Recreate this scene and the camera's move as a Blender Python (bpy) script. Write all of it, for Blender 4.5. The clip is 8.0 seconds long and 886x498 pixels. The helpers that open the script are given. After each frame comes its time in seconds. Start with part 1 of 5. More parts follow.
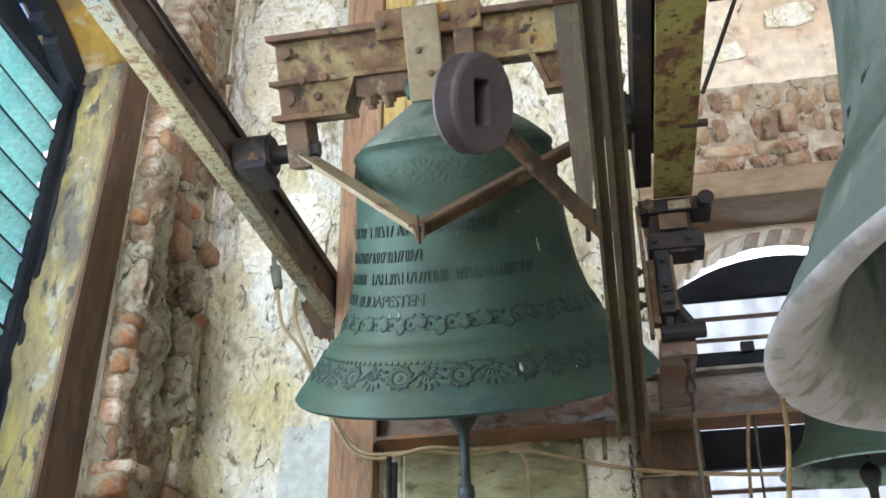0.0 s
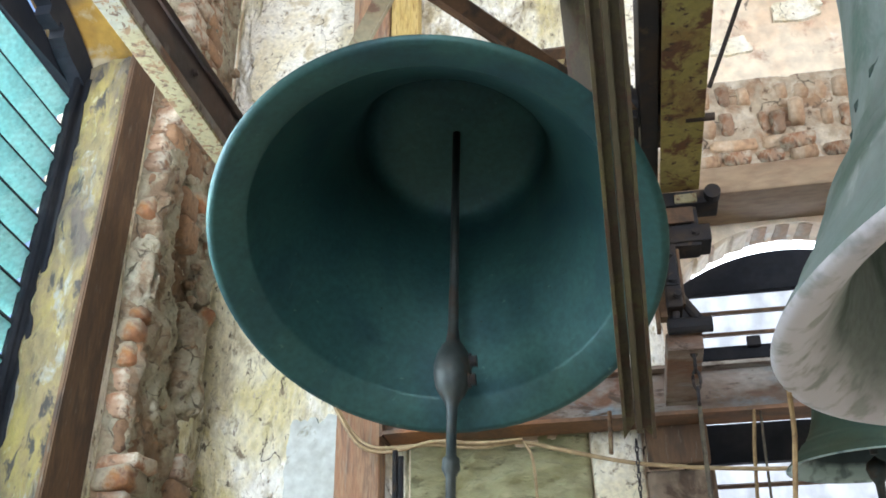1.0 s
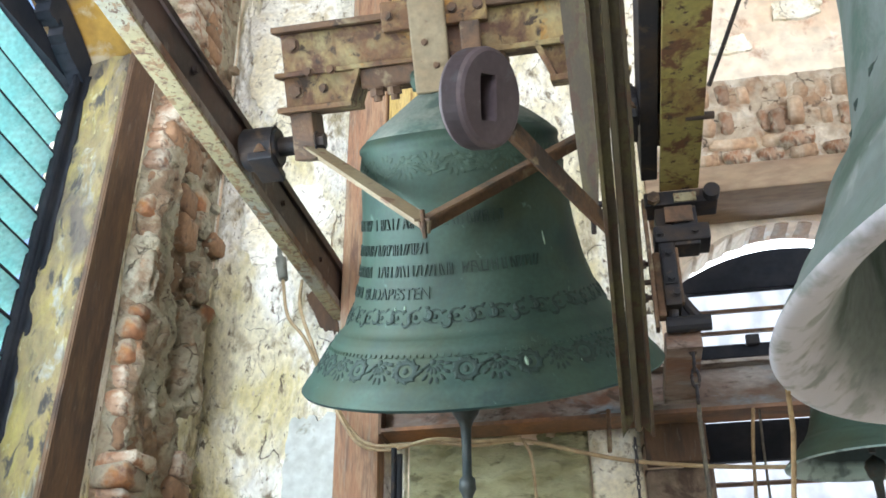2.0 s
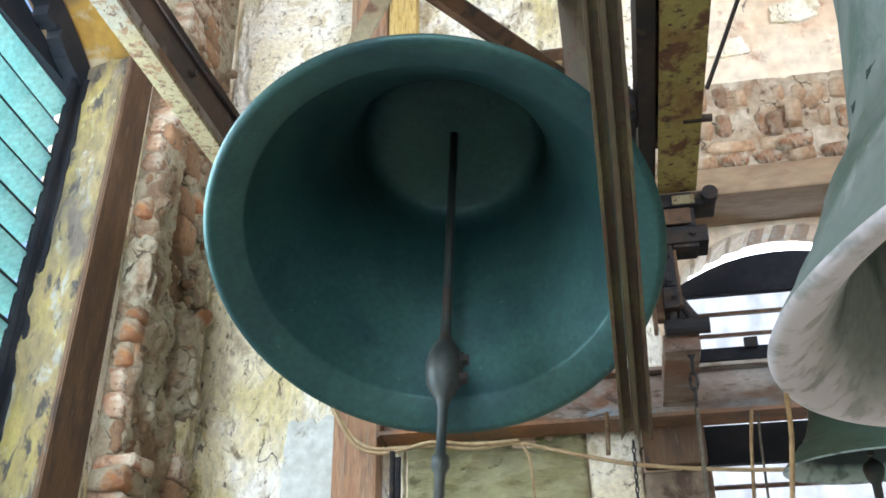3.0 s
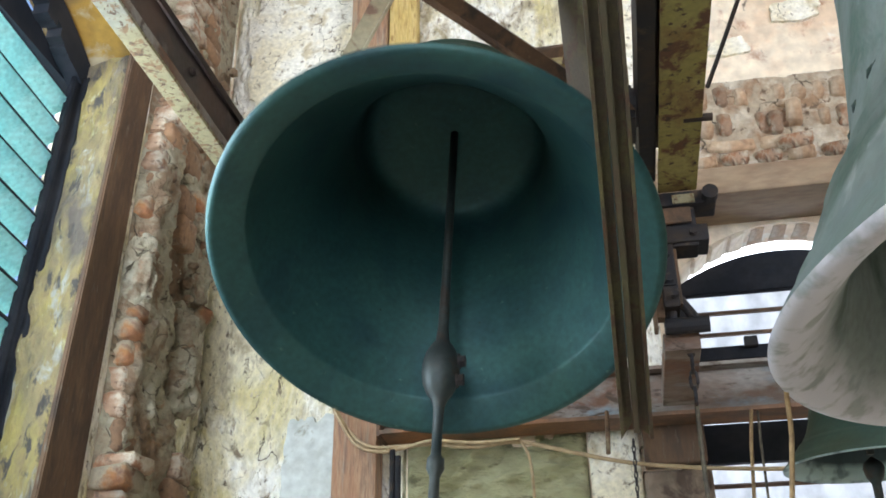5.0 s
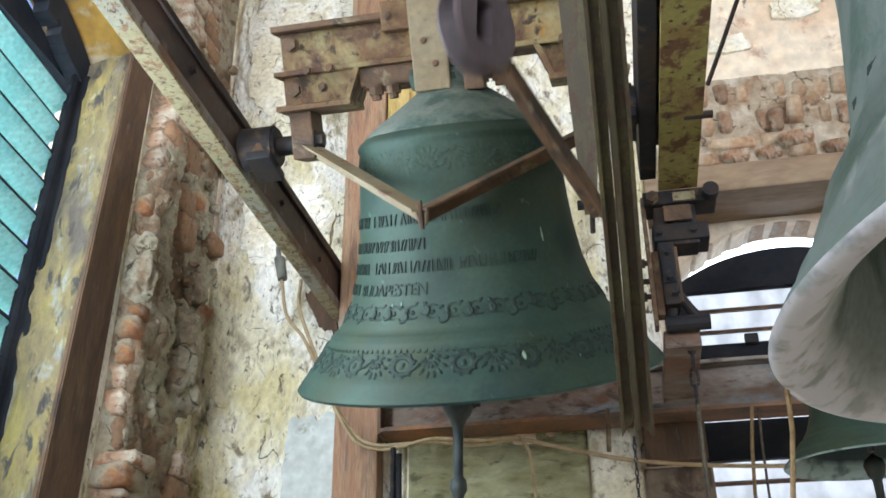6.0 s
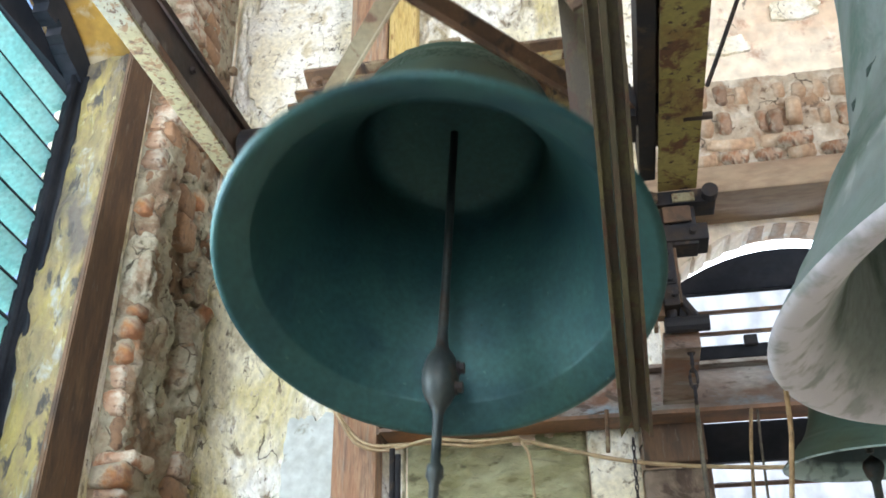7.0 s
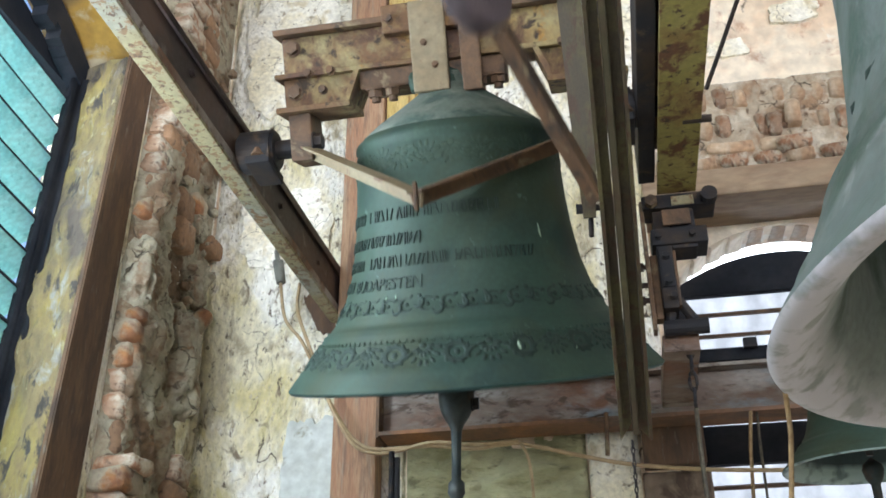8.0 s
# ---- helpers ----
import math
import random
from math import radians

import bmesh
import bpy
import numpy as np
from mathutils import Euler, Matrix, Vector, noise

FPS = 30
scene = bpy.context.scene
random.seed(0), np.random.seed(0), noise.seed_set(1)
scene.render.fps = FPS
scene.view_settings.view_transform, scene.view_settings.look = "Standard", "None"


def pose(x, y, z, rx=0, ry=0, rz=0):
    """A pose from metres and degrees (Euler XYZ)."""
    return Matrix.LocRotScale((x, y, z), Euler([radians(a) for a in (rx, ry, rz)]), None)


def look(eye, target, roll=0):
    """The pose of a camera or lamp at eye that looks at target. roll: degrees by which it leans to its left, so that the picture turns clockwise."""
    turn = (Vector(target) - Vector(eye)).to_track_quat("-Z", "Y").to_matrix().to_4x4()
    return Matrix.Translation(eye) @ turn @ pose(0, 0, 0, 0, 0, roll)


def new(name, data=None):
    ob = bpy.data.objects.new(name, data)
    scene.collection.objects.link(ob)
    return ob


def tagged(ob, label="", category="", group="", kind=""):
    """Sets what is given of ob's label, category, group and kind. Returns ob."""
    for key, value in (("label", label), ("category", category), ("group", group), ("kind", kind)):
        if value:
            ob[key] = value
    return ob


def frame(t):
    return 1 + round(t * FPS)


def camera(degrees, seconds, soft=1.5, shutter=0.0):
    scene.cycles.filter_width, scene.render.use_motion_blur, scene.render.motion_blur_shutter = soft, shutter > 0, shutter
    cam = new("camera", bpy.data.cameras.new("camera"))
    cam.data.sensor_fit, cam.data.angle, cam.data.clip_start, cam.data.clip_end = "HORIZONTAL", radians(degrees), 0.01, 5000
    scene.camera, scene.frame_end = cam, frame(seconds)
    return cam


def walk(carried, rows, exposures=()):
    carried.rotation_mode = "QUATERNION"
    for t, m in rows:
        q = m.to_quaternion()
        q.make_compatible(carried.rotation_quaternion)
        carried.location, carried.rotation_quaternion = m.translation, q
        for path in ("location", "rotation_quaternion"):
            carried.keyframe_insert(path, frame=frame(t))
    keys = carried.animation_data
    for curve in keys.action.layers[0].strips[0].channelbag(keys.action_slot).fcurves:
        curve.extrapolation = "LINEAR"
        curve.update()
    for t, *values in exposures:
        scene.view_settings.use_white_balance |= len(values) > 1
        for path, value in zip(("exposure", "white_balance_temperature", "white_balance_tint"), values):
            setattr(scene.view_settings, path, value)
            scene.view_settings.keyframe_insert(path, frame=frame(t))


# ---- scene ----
# The belfry's own axes: x along the bells' swing axis, y away from the camera, z up.
FOV = 48.98
cam = camera(FOV, 8.0, soft=1.7, shutter=0.55)
EYE = (0.0, 0.0, 1.6)


def view(pitch, yaw, roll):
    return pose(*EYE) @ pose(0, 0, 0, 0, 0, yaw) @ pose(0, 0, 0, 90 + pitch, 0, 0) @ pose(0, 0, 0, 0, 0, roll)


walk(cam, [
    (0.0, view(28.343, 10.160, -0.827)),
    (0.5, view(28.197, 10.265, -0.699)),
    (1.0, view(27.999, 10.572, -0.591)),
    (1.5, view(27.821, 10.574, -0.480)),
    (3.0, view(28.047, 10.403, -0.605)),
    (3.5, view(27.977, 10.474, -0.570)),
    (4.0, view(27.935, 10.521, -0.564)),
    (4.5, view(27.991, 10.421, -0.502)),
    (6.0, view(27.845, 10.454, -0.618)),
    (6.5, view(27.778, 10.471, -0.584)),
    (7.0, view(27.896, 10.408, -0.549)),
    (7.5, view(28.013, 10.351, -0.606)),
    (8.0, view(28.062, 10.362, -0.596)),
], exposures=[(t, stops + 0.02, 6180, 13) for t, stops in ((0.0, 1.17), (0.5, 1.14), (1.0, 1.28), (1.5, 1.44), (3.0, 1.38), (3.5, 1.40), (4.0, 1.15), (4.5, 1.15), (6.0, 1.12), (6.5, 1.17), (7.0, 1.36), (7.5, 1.32), (8.0, 1.12))])

# ---- light ----
world = bpy.data.worlds.new("sky")
scene.world = world
world.use_nodes = True
wn = world.node_tree.nodes
sky = wn.new("ShaderNodeTexSky")
sky.sky_type, sky.sun_disc = "NISHITA", False
sky.sun_elevation, sky.sun_rotation = radians(48), radians(215)
world.node_tree.links.new(sky.outputs[0], wn["Background"].inputs[0])
wn["Background"].inputs[1].default_value = 0.15
sun_data = bpy.data.lights.new("sun", "SUN")
sun_data.energy, sun_data.angle, sun_data.color = 3.0, radians(0.6), (1.0, 0.95, 0.86)
sun = new("sun", sun_data)
sun.matrix_world = look((-6, -9, 12), (0, 0, 0))


def opening_light(name, m, width, height, watts, color):
    """An area lamp: skylight in the west window, added fill in two unseen openings."""
    lamp = bpy.data.lights.new(name, "AREA")
    lamp.shape, lamp.size, lamp.size_y, lamp.energy, lamp.color = "RECTANGLE", width, height, watts, color
    ob = new(name, lamp)
    ob.matrix_world = m
    return ob


# The south and east lamps are added fill; no such windows are in view.
opening_light("fill_south", look((-0.45, -1.75, 2.6), (-0.45, 2, 2.9)), 1.1, 1.8, 30, (0.92, 0.96, 1.0))
opening_light("fill_east", look((3.25, -0.4, 3.5), (0.6, 2.6, 3.8)), 1.1, 1.6, 74, (0.96, 0.97, 1.0))
opening_light("skylight_west", look((-1.49, 1.50, 2.95), (0.2, 2.25, 3.2)), 0.5, 1.4, 17.5, (0.84, 0.95, 1.0))



# ---- materials ----
def material(name, base, rough=0.8, metal=0.0):
    m = bpy.data.materials.new(name)
    m.use_nodes = True
    b = m.node_tree.nodes["Principled BSDF"]
    b.inputs["Base Color"].default_value = (*base, 1)
    b.inputs["Roughness"].default_value = rough
    b.inputs["Metallic"].default_value = metal
    return m


def mixed(name, layers, rough=(0.7, 0.95), metal=0.0, bump=0.3, bump_scale=40, stretch=(1, 1, 1), depth=0.01, vary=0.0, cracks=0.0, gape=0.022):
    """A weathered surface. layers: (colour, noise scale, threshold, softness), each laid over the one before."""
    m = bpy.data.materials.new(name)
    m.use_nodes = True
    t = m.node_tree
    n, link = t.nodes, t.links.new
    b = n["Principled BSDF"]
    co = n.new("ShaderNodeTexCoord")
    mp = n.new("ShaderNodeMapping")
    mp.inputs["Scale"].default_value = stretch
    link(co.outputs["Object"], mp.inputs["Vector"])
    out = None
    for i, (col, scale, at, soft) in enumerate(layers):
        if out is None:
            rgb = n.new("ShaderNodeRGB")
            rgb.outputs[0].default_value = (*col, 1)
            out = rgb.outputs[0]
            continue
        nz = n.new("ShaderNodeTexNoise")
        nz.inputs["Scale"].default_value, nz.inputs["Detail"].default_value = scale, 7
        nz.inputs["Roughness"].default_value, nz.inputs["Distortion"].default_value = 0.62, 0.4
        sh = n.new("ShaderNodeVectorMath")
        sh.inputs[1].default_value = (i * 3.7, i * 1.9, i * 5.3)
        link(mp.outputs[0], sh.inputs[0])
        link(sh.outputs[0], nz.inputs["Vector"])
        rp = n.new("ShaderNodeMapRange")
        rp.inputs[1].default_value, rp.inputs[2].default_value = at - soft, at + soft
        link(nz.outputs["Fac"], rp.inputs[0])
        mx = n.new("ShaderNodeMix")
        mx.data_type = "RGBA"
        link(rp.outputs[0], mx.inputs["Factor"])
        link(out, mx.inputs["A"])
        mx.inputs["B"].default_value = (*col, 1)
        out = mx.outputs["Result"]
    fine = n.new("ShaderNodeTexNoise")
    fine.inputs["Scale"].default_value, fine.inputs["Detail"].default_value = bump_scale, 8
    link(mp.outputs[0], fine.inputs["Vector"])
    height = fine.outputs["Fac"]
    if cracks:
        warp = n.new("ShaderNodeTexNoise")
        warp.inputs["Scale"].default_value, warp.inputs["Detail"].default_value = 7, 6
        link(mp.outputs[0], warp.inputs["Vector"])
        push = n.new("ShaderNodeVectorMath")
        push.operation = "MULTIPLY_ADD"
        push.inputs[1].default_value = (0.16, 0.16, 0.16)
        link(warp.outputs["Color"], push.inputs[0])
        link(mp.outputs[0], push.inputs[2])
        cell = n.new("ShaderNodeTexVoronoi")
        cell.feature = "DISTANCE_TO_EDGE"
        cell.inputs["Scale"].default_value = cracks
        link(push.outputs[0], cell.inputs["Vector"])
        line = n.new("ShaderNodeMapRange")
        line.inputs[1].default_value, line.inputs[2].default_value, line.inputs[3].default_value, line.inputs[4].default_value = 0.002, gape, 1.0, 0.0
        link(cell.outputs["Distance"], line.inputs[0])
        some = n.new("ShaderNodeMapRange")
        some.inputs[1].default_value, some.inputs[2].default_value = 0.50, 0.60
        link(warp.outputs["Fac"], some.inputs[0])
        amount = n.new("ShaderNodeMath")
        amount.operation = "MULTIPLY"
        link(line.outputs[0], amount.inputs[0])
        link(some.outputs[0], amount.inputs[1])
        mx = n.new("ShaderNodeMix")
        mx.data_type = "RGBA"
        link(amount.outputs[0], mx.inputs["Factor"])
        link(out, mx.inputs["A"])
        mx.inputs["B"].default_value = (0.10, 0.08, 0.055, 1)
        out = mx.outputs["Result"]
        deep = n.new("ShaderNodeMath")
        deep.operation = "MULTIPLY_ADD"
        deep.inputs[1].default_value = -0.5
        link(amount.outputs[0], deep.inputs[0])
        link(height, deep.inputs[2])
        height = deep.outputs[0]
    hsv = n.new("ShaderNodeHueSaturation")
    vr = n.new("ShaderNodeMapRange")
    vr.inputs[1].default_value, vr.inputs[2].default_value, vr.inputs[3].default_value, vr.inputs[4].default_value = 0.3, 0.7, 0.82, 1.15
    link(fine.outputs["Fac"], vr.inputs[0])
    value = vr.outputs[0]
    if vary:
        info = n.new("ShaderNodeObjectInfo")
        r2 = n.new("ShaderNodeMapRange")
        r2.inputs[3].default_value, r2.inputs[4].default_value = 1 - vary, 1 + vary
        link(info.outputs["Random"], r2.inputs[0])
        mu = n.new("ShaderNodeMath")
        mu.operation = "MULTIPLY"
        link(value, mu.inputs[0])
        link(r2.outputs[0], mu.inputs[1])
        value = mu.outputs[0]
    link(value, hsv.inputs["Value"])
    link(out, hsv.inputs["Color"])
    link(hsv.outputs[0], b.inputs["Base Color"])
    rr = n.new("ShaderNodeMapRange")
    rr.inputs[3].default_value, rr.inputs[4].default_value = rough
    link(fine.outputs["Fac"], rr.inputs[0])
    link(rr.outputs[0], b.inputs["Roughness"])
    b.inputs["Metallic"].default_value = metal
    bp = n.new("ShaderNodeBump")
    bp.inputs["Strength"].default_value, bp.inputs["Distance"].default_value = bump, depth
    link(height, bp.inputs["Height"])
    link(bp.outputs[0], b.inputs["Normal"])
    return m


M_PLASTER = mixed("limewash_plaster", [((0.80, 0.75, 0.56), 0, 0, 0), ((0.90, 0.89, 0.82), 2.6, 0.48, 0.06), ((0.66, 0.59, 0.32), 3.1, 0.57, 0.06), ((0.44, 0.38, 0.25), 5, 0.60, 0.05), ((0.26, 0.21, 0.14), 13, 0.62, 0.04), ((0.16, 0.13, 0.09), 34, 0.64, 0.03), ((0.56, 0.50, 0.36), 55, 0.62, 0.04)], bump=1.0, bump_scale=44, depth=0.026, stretch=(1.35, 1.35, 0.75), cracks=5.0, gape=0.009)
M_PLASTER_WARM = mixed("warm_plaster", [((0.72, 0.57, 0.42), 0, 0, 0), ((0.80, 0.71, 0.57), 2.5, 0.5, 0.06), ((0.45, 0.26, 0.17), 6, 0.64, 0.05), ((0.82, 0.78, 0.70), 4, 0.62, 0.02)], bump=0.5, bump_scale=20, depth=0.015, cracks=1.6, gape=0.005)
M_OLIVE = mixed("olive_rough_plaster", [((0.30, 0.29, 0.15), 0, 0, 0), ((0.38, 0.37, 0.22), 5, 0.5, 0.1), ((0.16, 0.15, 0.08), 12, 0.62, 0.05)], bump=1.0, bump_scale=14, depth=0.04, stretch=(1, 1, 2.2))
M_STONE_BROWN = mixed("brown_rubble_stone", [((0.20, 0.14, 0.10), 0, 0, 0), ((0.26, 0.20, 0.15), 5, 0.5, 0.1), ((0.11, 0.075, 0.055), 9, 0.58, 0.05)], bump=0.9, bump_scale=24, depth=0.02)
M_MORTAR = mixed("crumbling_mortar", [((0.30, 0.26, 0.18), 0, 0, 0), ((0.36, 0.34, 0.26), 6, 0.5, 0.1), ((0.19, 0.125, 0.075), 5, 0.52, 0.06), ((0.26, 0.13, 0.06), 9, 0.64, 0.04), ((0.12, 0.09, 0.06), 26, 0.62, 0.04)], bump=1.0, bump_scale=30, depth=0.02, cracks=9.0)
M_BRICK = mixed("old_brick", [((0.25, 0.11, 0.05), 0, 0, 0), ((0.36, 0.17, 0.06), 8, 0.5, 0.1), ((0.34, 0.29, 0.21), 7, 0.49, 0.06), ((0.20, 0.11, 0.07), 18, 0.60, 0.04)], bump=0.8, bump_scale=60, depth=0.008, vary=0.3)
M_BRICK_DULL = mixed("dull_brown_brick", [((0.20, 0.115, 0.07), 0, 0, 0), ((0.27, 0.16, 0.09), 7, 0.5, 0.1), ((0.33, 0.27, 0.20), 10, 0.58, 0.05), ((0.12, 0.075, 0.05), 20, 0.6, 0.04)], bump=0.8, bump_scale=50, depth=0.008, vary=0.2)
M_BRICK_PALE = mixed("limed_brick", [((0.32, 0.21, 0.14), 0, 0, 0), ((0.42, 0.37, 0.29), 9, 0.47, 0.06), ((0.26, 0.13, 0.07), 12, 0.58, 0.05), ((0.15, 0.10, 0.07), 30, 0.61, 0.04)], bump=0.8, bump_scale=60, depth=0.008, vary=0.25)
M_OCHRE = mixed("ochre_reveal", [((0.27, 0.215, 0.11), 0, 0, 0), ((0.36, 0.29, 0.10), 8, 0.53, 0.06), ((0.36, 0.36, 0.32), 14, 0.60, 0.04), ((0.13, 0.11, 0.09), 5, 0.50, 0.08), ((0.07, 0.065, 0.06), 20, 0.58, 0.04), ((0.58, 0.40, 0.03), 3.0, 0.66, 0.03), ((0.46, 0.42, 0.24), 30, 0.66, 0.03)], bump=1.0, bump_scale=40, depth=0.02, stretch=(1, 1, 0.45))
M_WOOD_BROWN = mixed("brown_painted_wood", [((0.110, 0.064, 0.038), 0, 0, 0), ((0.15, 0.09, 0.05), 3, 0.54, 0.1), ((0.07, 0.045, 0.032), 5, 0.55, 0.08), ((0.16, 0.13, 0.10), 14, 0.66, 0.05)], bump=0.4, bump_scale=24, stretch=(4, 4, 1), depth=0.006)
M_WOOD_RED = mixed("reddish_timber", [((0.34, 0.185, 0.11), 0, 0, 0), ((0.40, 0.26, 0.16), 3, 0.5, 0.1), ((0.30, 0.25, 0.19), 4, 0.60, 0.08), ((0.20, 0.12, 0.085), 5, 0.56, 0.07)], bump=0.6, bump_scale=30, stretch=(9, 9, 1), depth=0.006)
M_WOOD_YELLOW = mixed("yellow_timber", [((0.50, 0.36, 0.12), 0, 0, 0), ((0.58, 0.44, 0.18), 4, 0.5, 0.1), ((0.30, 0.18, 0.06), 8, 0.6, 0.05)], bump=0.6, bump_scale=30, stretch=(9, 9, 1), depth=0.006)
M_RUST_YELLOW = mixed("rusted_yellow_paint", [((0.30, 0.215, 0.085), 0, 0, 0), ((0.28, 0.24, 0.12), 6, 0.51, 0.07), ((0.155, 0.085, 0.040), 5, 0.50, 0.07), ((0.10, 0.05, 0.03), 12, 0.54, 0.06), ((0.34, 0.17, 0.03), 9, 0.63, 0.04), ((0.045, 0.03, 0.02), 28, 0.60, 0.04)], rough=(0.55, 0.9), bump=0.6, bump_scale=60, depth=0.005)
M_YELLOW_PAINT = mixed("olive_yellow_paint", [((0.30, 0.26, 0.075), 0, 0, 0), ((0.36, 0.31, 0.11), 5, 0.5, 0.08), ((0.20, 0.10, 0.035), 3.2, 0.53, 0.07), ((0.13, 0.06, 0.03), 13, 0.57, 0.04), ((0.07, 0.04, 0.025), 40, 0.61, 0.03)], rough=(0.5, 0.85), bump=0.5, bump_scale=60, depth=0.004)
M_RUST = mixed("rusted_steel", [((0.105, 0.062, 0.036), 0, 0, 0), ((0.15, 0.085, 0.045), 8, 0.5, 0.08), ((0.05, 0.035, 0.026), 11, 0.56, 0.06), ((0.22, 0.17, 0.10), 14, 0.63, 0.04)], rough=(0.5, 0.9), bump=0.5, bump_scale=80, depth=0.004)
M_RUST_GREY = mixed("rust_stained_beam", [((0.17, 0.125, 0.10), 0, 0, 0), ((0.26, 0.24, 0.22), 4, 0.50, 0.07), ((0.14, 0.07, 0.04), 6, 0.54, 0.06), ((0.20, 0.24, 0.27), 5, 0.62, 0.05), ((0.07, 0.045, 0.03), 16, 0.60, 0.04)], rough=(0.5, 0.9), bump=0.5, bump_scale=60, depth=0.005, stretch=(0.6, 1, 1.4))
M_CREAM = mixed("cream_paint_flaking", [((0.28, 0.25, 0.145), 0, 0, 0), ((0.25, 0.28, 0.28), 1.3, 0.60, 0.06), ((0.20, 0.12, 0.06), 40, 0.565, 0.03), ((0.10, 0.06, 0.035), 70, 0.60, 0.03), ((0.12, 0.07, 0.04), 9, 0.62, 0.04)], rough=(0.45, 0.8), bump=0.3, bump_scale=60, depth=0.003)
M_OLIVE_STEEL = mixed("olive_painted_steel", [((0.065, 0.052, 0.032), 0, 0, 0), ((0.095, 0.085, 0.036), 5, 0.54, 0.08), ((0.07, 0.040, 0.024), 10, 0.56, 0.05)], rough=(0.35, 0.7), metal=0.2, bump=0.3, bump_scale=70, stretch=(4, 4, 1), depth=0.003)
M_DARK_STEEL = mixed("dark_steel", [((0.020, 0.021, 0.026), 0, 0, 0), ((0.05, 0.034, 0.024), 8, 0.55, 0.08), ((0.09, 0.06, 0.04), 16, 0.64, 0.05)], rough=(0.5, 0.85), metal=0.3, bump=0.3, bump_scale=70, depth=0.003)
M_BELL = mixed("green_bronze_patina", [((0.030, 0.066, 0.050), 0, 0, 0), ((0.040, 0.080, 0.058), 4, 0.5, 0.1), ((0.020, 0.048, 0.042), 5, 0.55, 0.08), ((0.036, 0.054, 0.030), 2.2, 0.57, 0.08), ((0.09, 0.15, 0.12), 30, 0.68, 0.03)], rough=(0.52, 0.72), metal=0.25, bump=0.2, bump_scale=90, depth=0.002)
# Bell bronze made bluer and brighter to hold the bluish light inside.
M_BELL_INSIDE = mixed("blue_lit_bronze_inside", [((0.025, 0.084, 0.084), 0, 0, 0), ((0.034, 0.100, 0.094), 3, 0.5, 0.1), ((0.018, 0.060, 0.070), 4, 0.55, 0.08), ((0.08, 0.15, 0.13), 34, 0.69, 0.03)], rough=(0.40, 0.58), metal=0.45, bump=0.2, bump_scale=70, depth=0.002)
M_BELL_PALE = mixed("dusty_pale_bronze", [((0.105, 0.155, 0.14), 0, 0, 0), ((0.15, 0.19, 0.185), 3, 0.5, 0.1), ((0.07, 0.12, 0.10), 7, 0.55, 0.06), ((0.24, 0.27, 0.27), 12, 0.65, 0.05)], rough=(0.45, 0.7), metal=0.25, bump=0.35, bump_scale=70, depth=0.003)
M_DROPPING = mixed("dried_pale_drip", [((0.30, 0.42, 0.32), 0, 0, 0), ((0.22, 0.32, 0.25), 40, 0.5, 0.1)], bump=0.2)
M_IRON = mixed("clapper_iron", [((0.034, 0.048, 0.050), 0, 0, 0), ((0.058, 0.070, 0.068), 10, 0.5, 0.1), ((0.06, 0.045, 0.035), 16, 0.6, 0.06)], rough=(0.42, 0.62), metal=0.5, bump=0.15, bump_scale=80, depth=0.002)
M_LOUVER = mixed("turquoise_louver_paint", [((0.26, 0.60, 0.60), 0, 0, 0), ((0.40, 0.70, 0.68), 6, 0.5, 0.1), ((0.18, 0.46, 0.45), 12, 0.6, 0.06)], rough=(0.4, 0.6), bump=0.2, bump_scale=60, depth=0.002)
M_SHUTTER = mixed("dark_shutter_paint", [((0.014, 0.017, 0.024), 0, 0, 0), ((0.026, 0.028, 0.034), 5, 0.5, 0.1)], rough=(0.6, 0.9), bump=0.2, bump_scale=40, depth=0.003)
M_CABLE = mixed("beige_cable_sheath", [((0.40, 0.30, 0.17), 0, 0, 0), ((0.30, 0.21, 0.11), 20, 0.55, 0.1)], rough=(0.4, 0.6), bump=0.1)
M_WEIGHT = mixed("purple_grey_primer", [((0.105, 0.080, 0.090), 0, 0, 0), ((0.080, 0.060, 0.068), 7, 0.55, 0.08), ((0.13, 0.12, 0.14), 16, 0.64, 0.05)], rough=(0.5, 0.8), bump=0.2, bump_scale=60, depth=0.003)
M_BOARD = mixed("floor_board_wood", [((0.34, 0.30, 0.24), 0, 0, 0), ((0.42, 0.39, 0.33), 5, 0.5, 0.1)], bump=0.4, bump_scale=30, stretch=(1, 8, 8), depth=0.005)
M_WHITE = mixed("white_limewash", [((0.88, 0.86, 0.77), 0, 0, 0), ((0.80, 0.74, 0.56), 4, 0.53, 0.07), ((0.62, 0.55, 0.38), 9, 0.60, 0.05), ((0.36, 0.31, 0.22), 22, 0.62, 0.04), ((0.20, 0.17, 0.12), 45, 0.65, 0.03)], bump=0.8, bump_scale=60, depth=0.010, cracks=6.0, gape=0.008)
M_WHITE_COOL = mixed("cool_grey_plaster", [((0.56, 0.60, 0.58), 0, 0, 0), ((0.48, 0.51, 0.48), 6, 0.55, 0.08), ((0.34, 0.34, 0.28), 18, 0.66, 0.04)], bump=0.3, bump_scale=30, depth=0.006)
M_MORTAR_PALE = mixed("limey_mortar", [((0.42, 0.35, 0.26), 0, 0, 0), ((0.56, 0.51, 0.42), 7, 0.54, 0.07), ((0.32, 0.21, 0.13), 8, 0.56, 0.06), ((0.16, 0.11, 0.07), 26, 0.63, 0.03)], bump=1.0, bump_scale=40, depth=0.014, cracks=8.0)
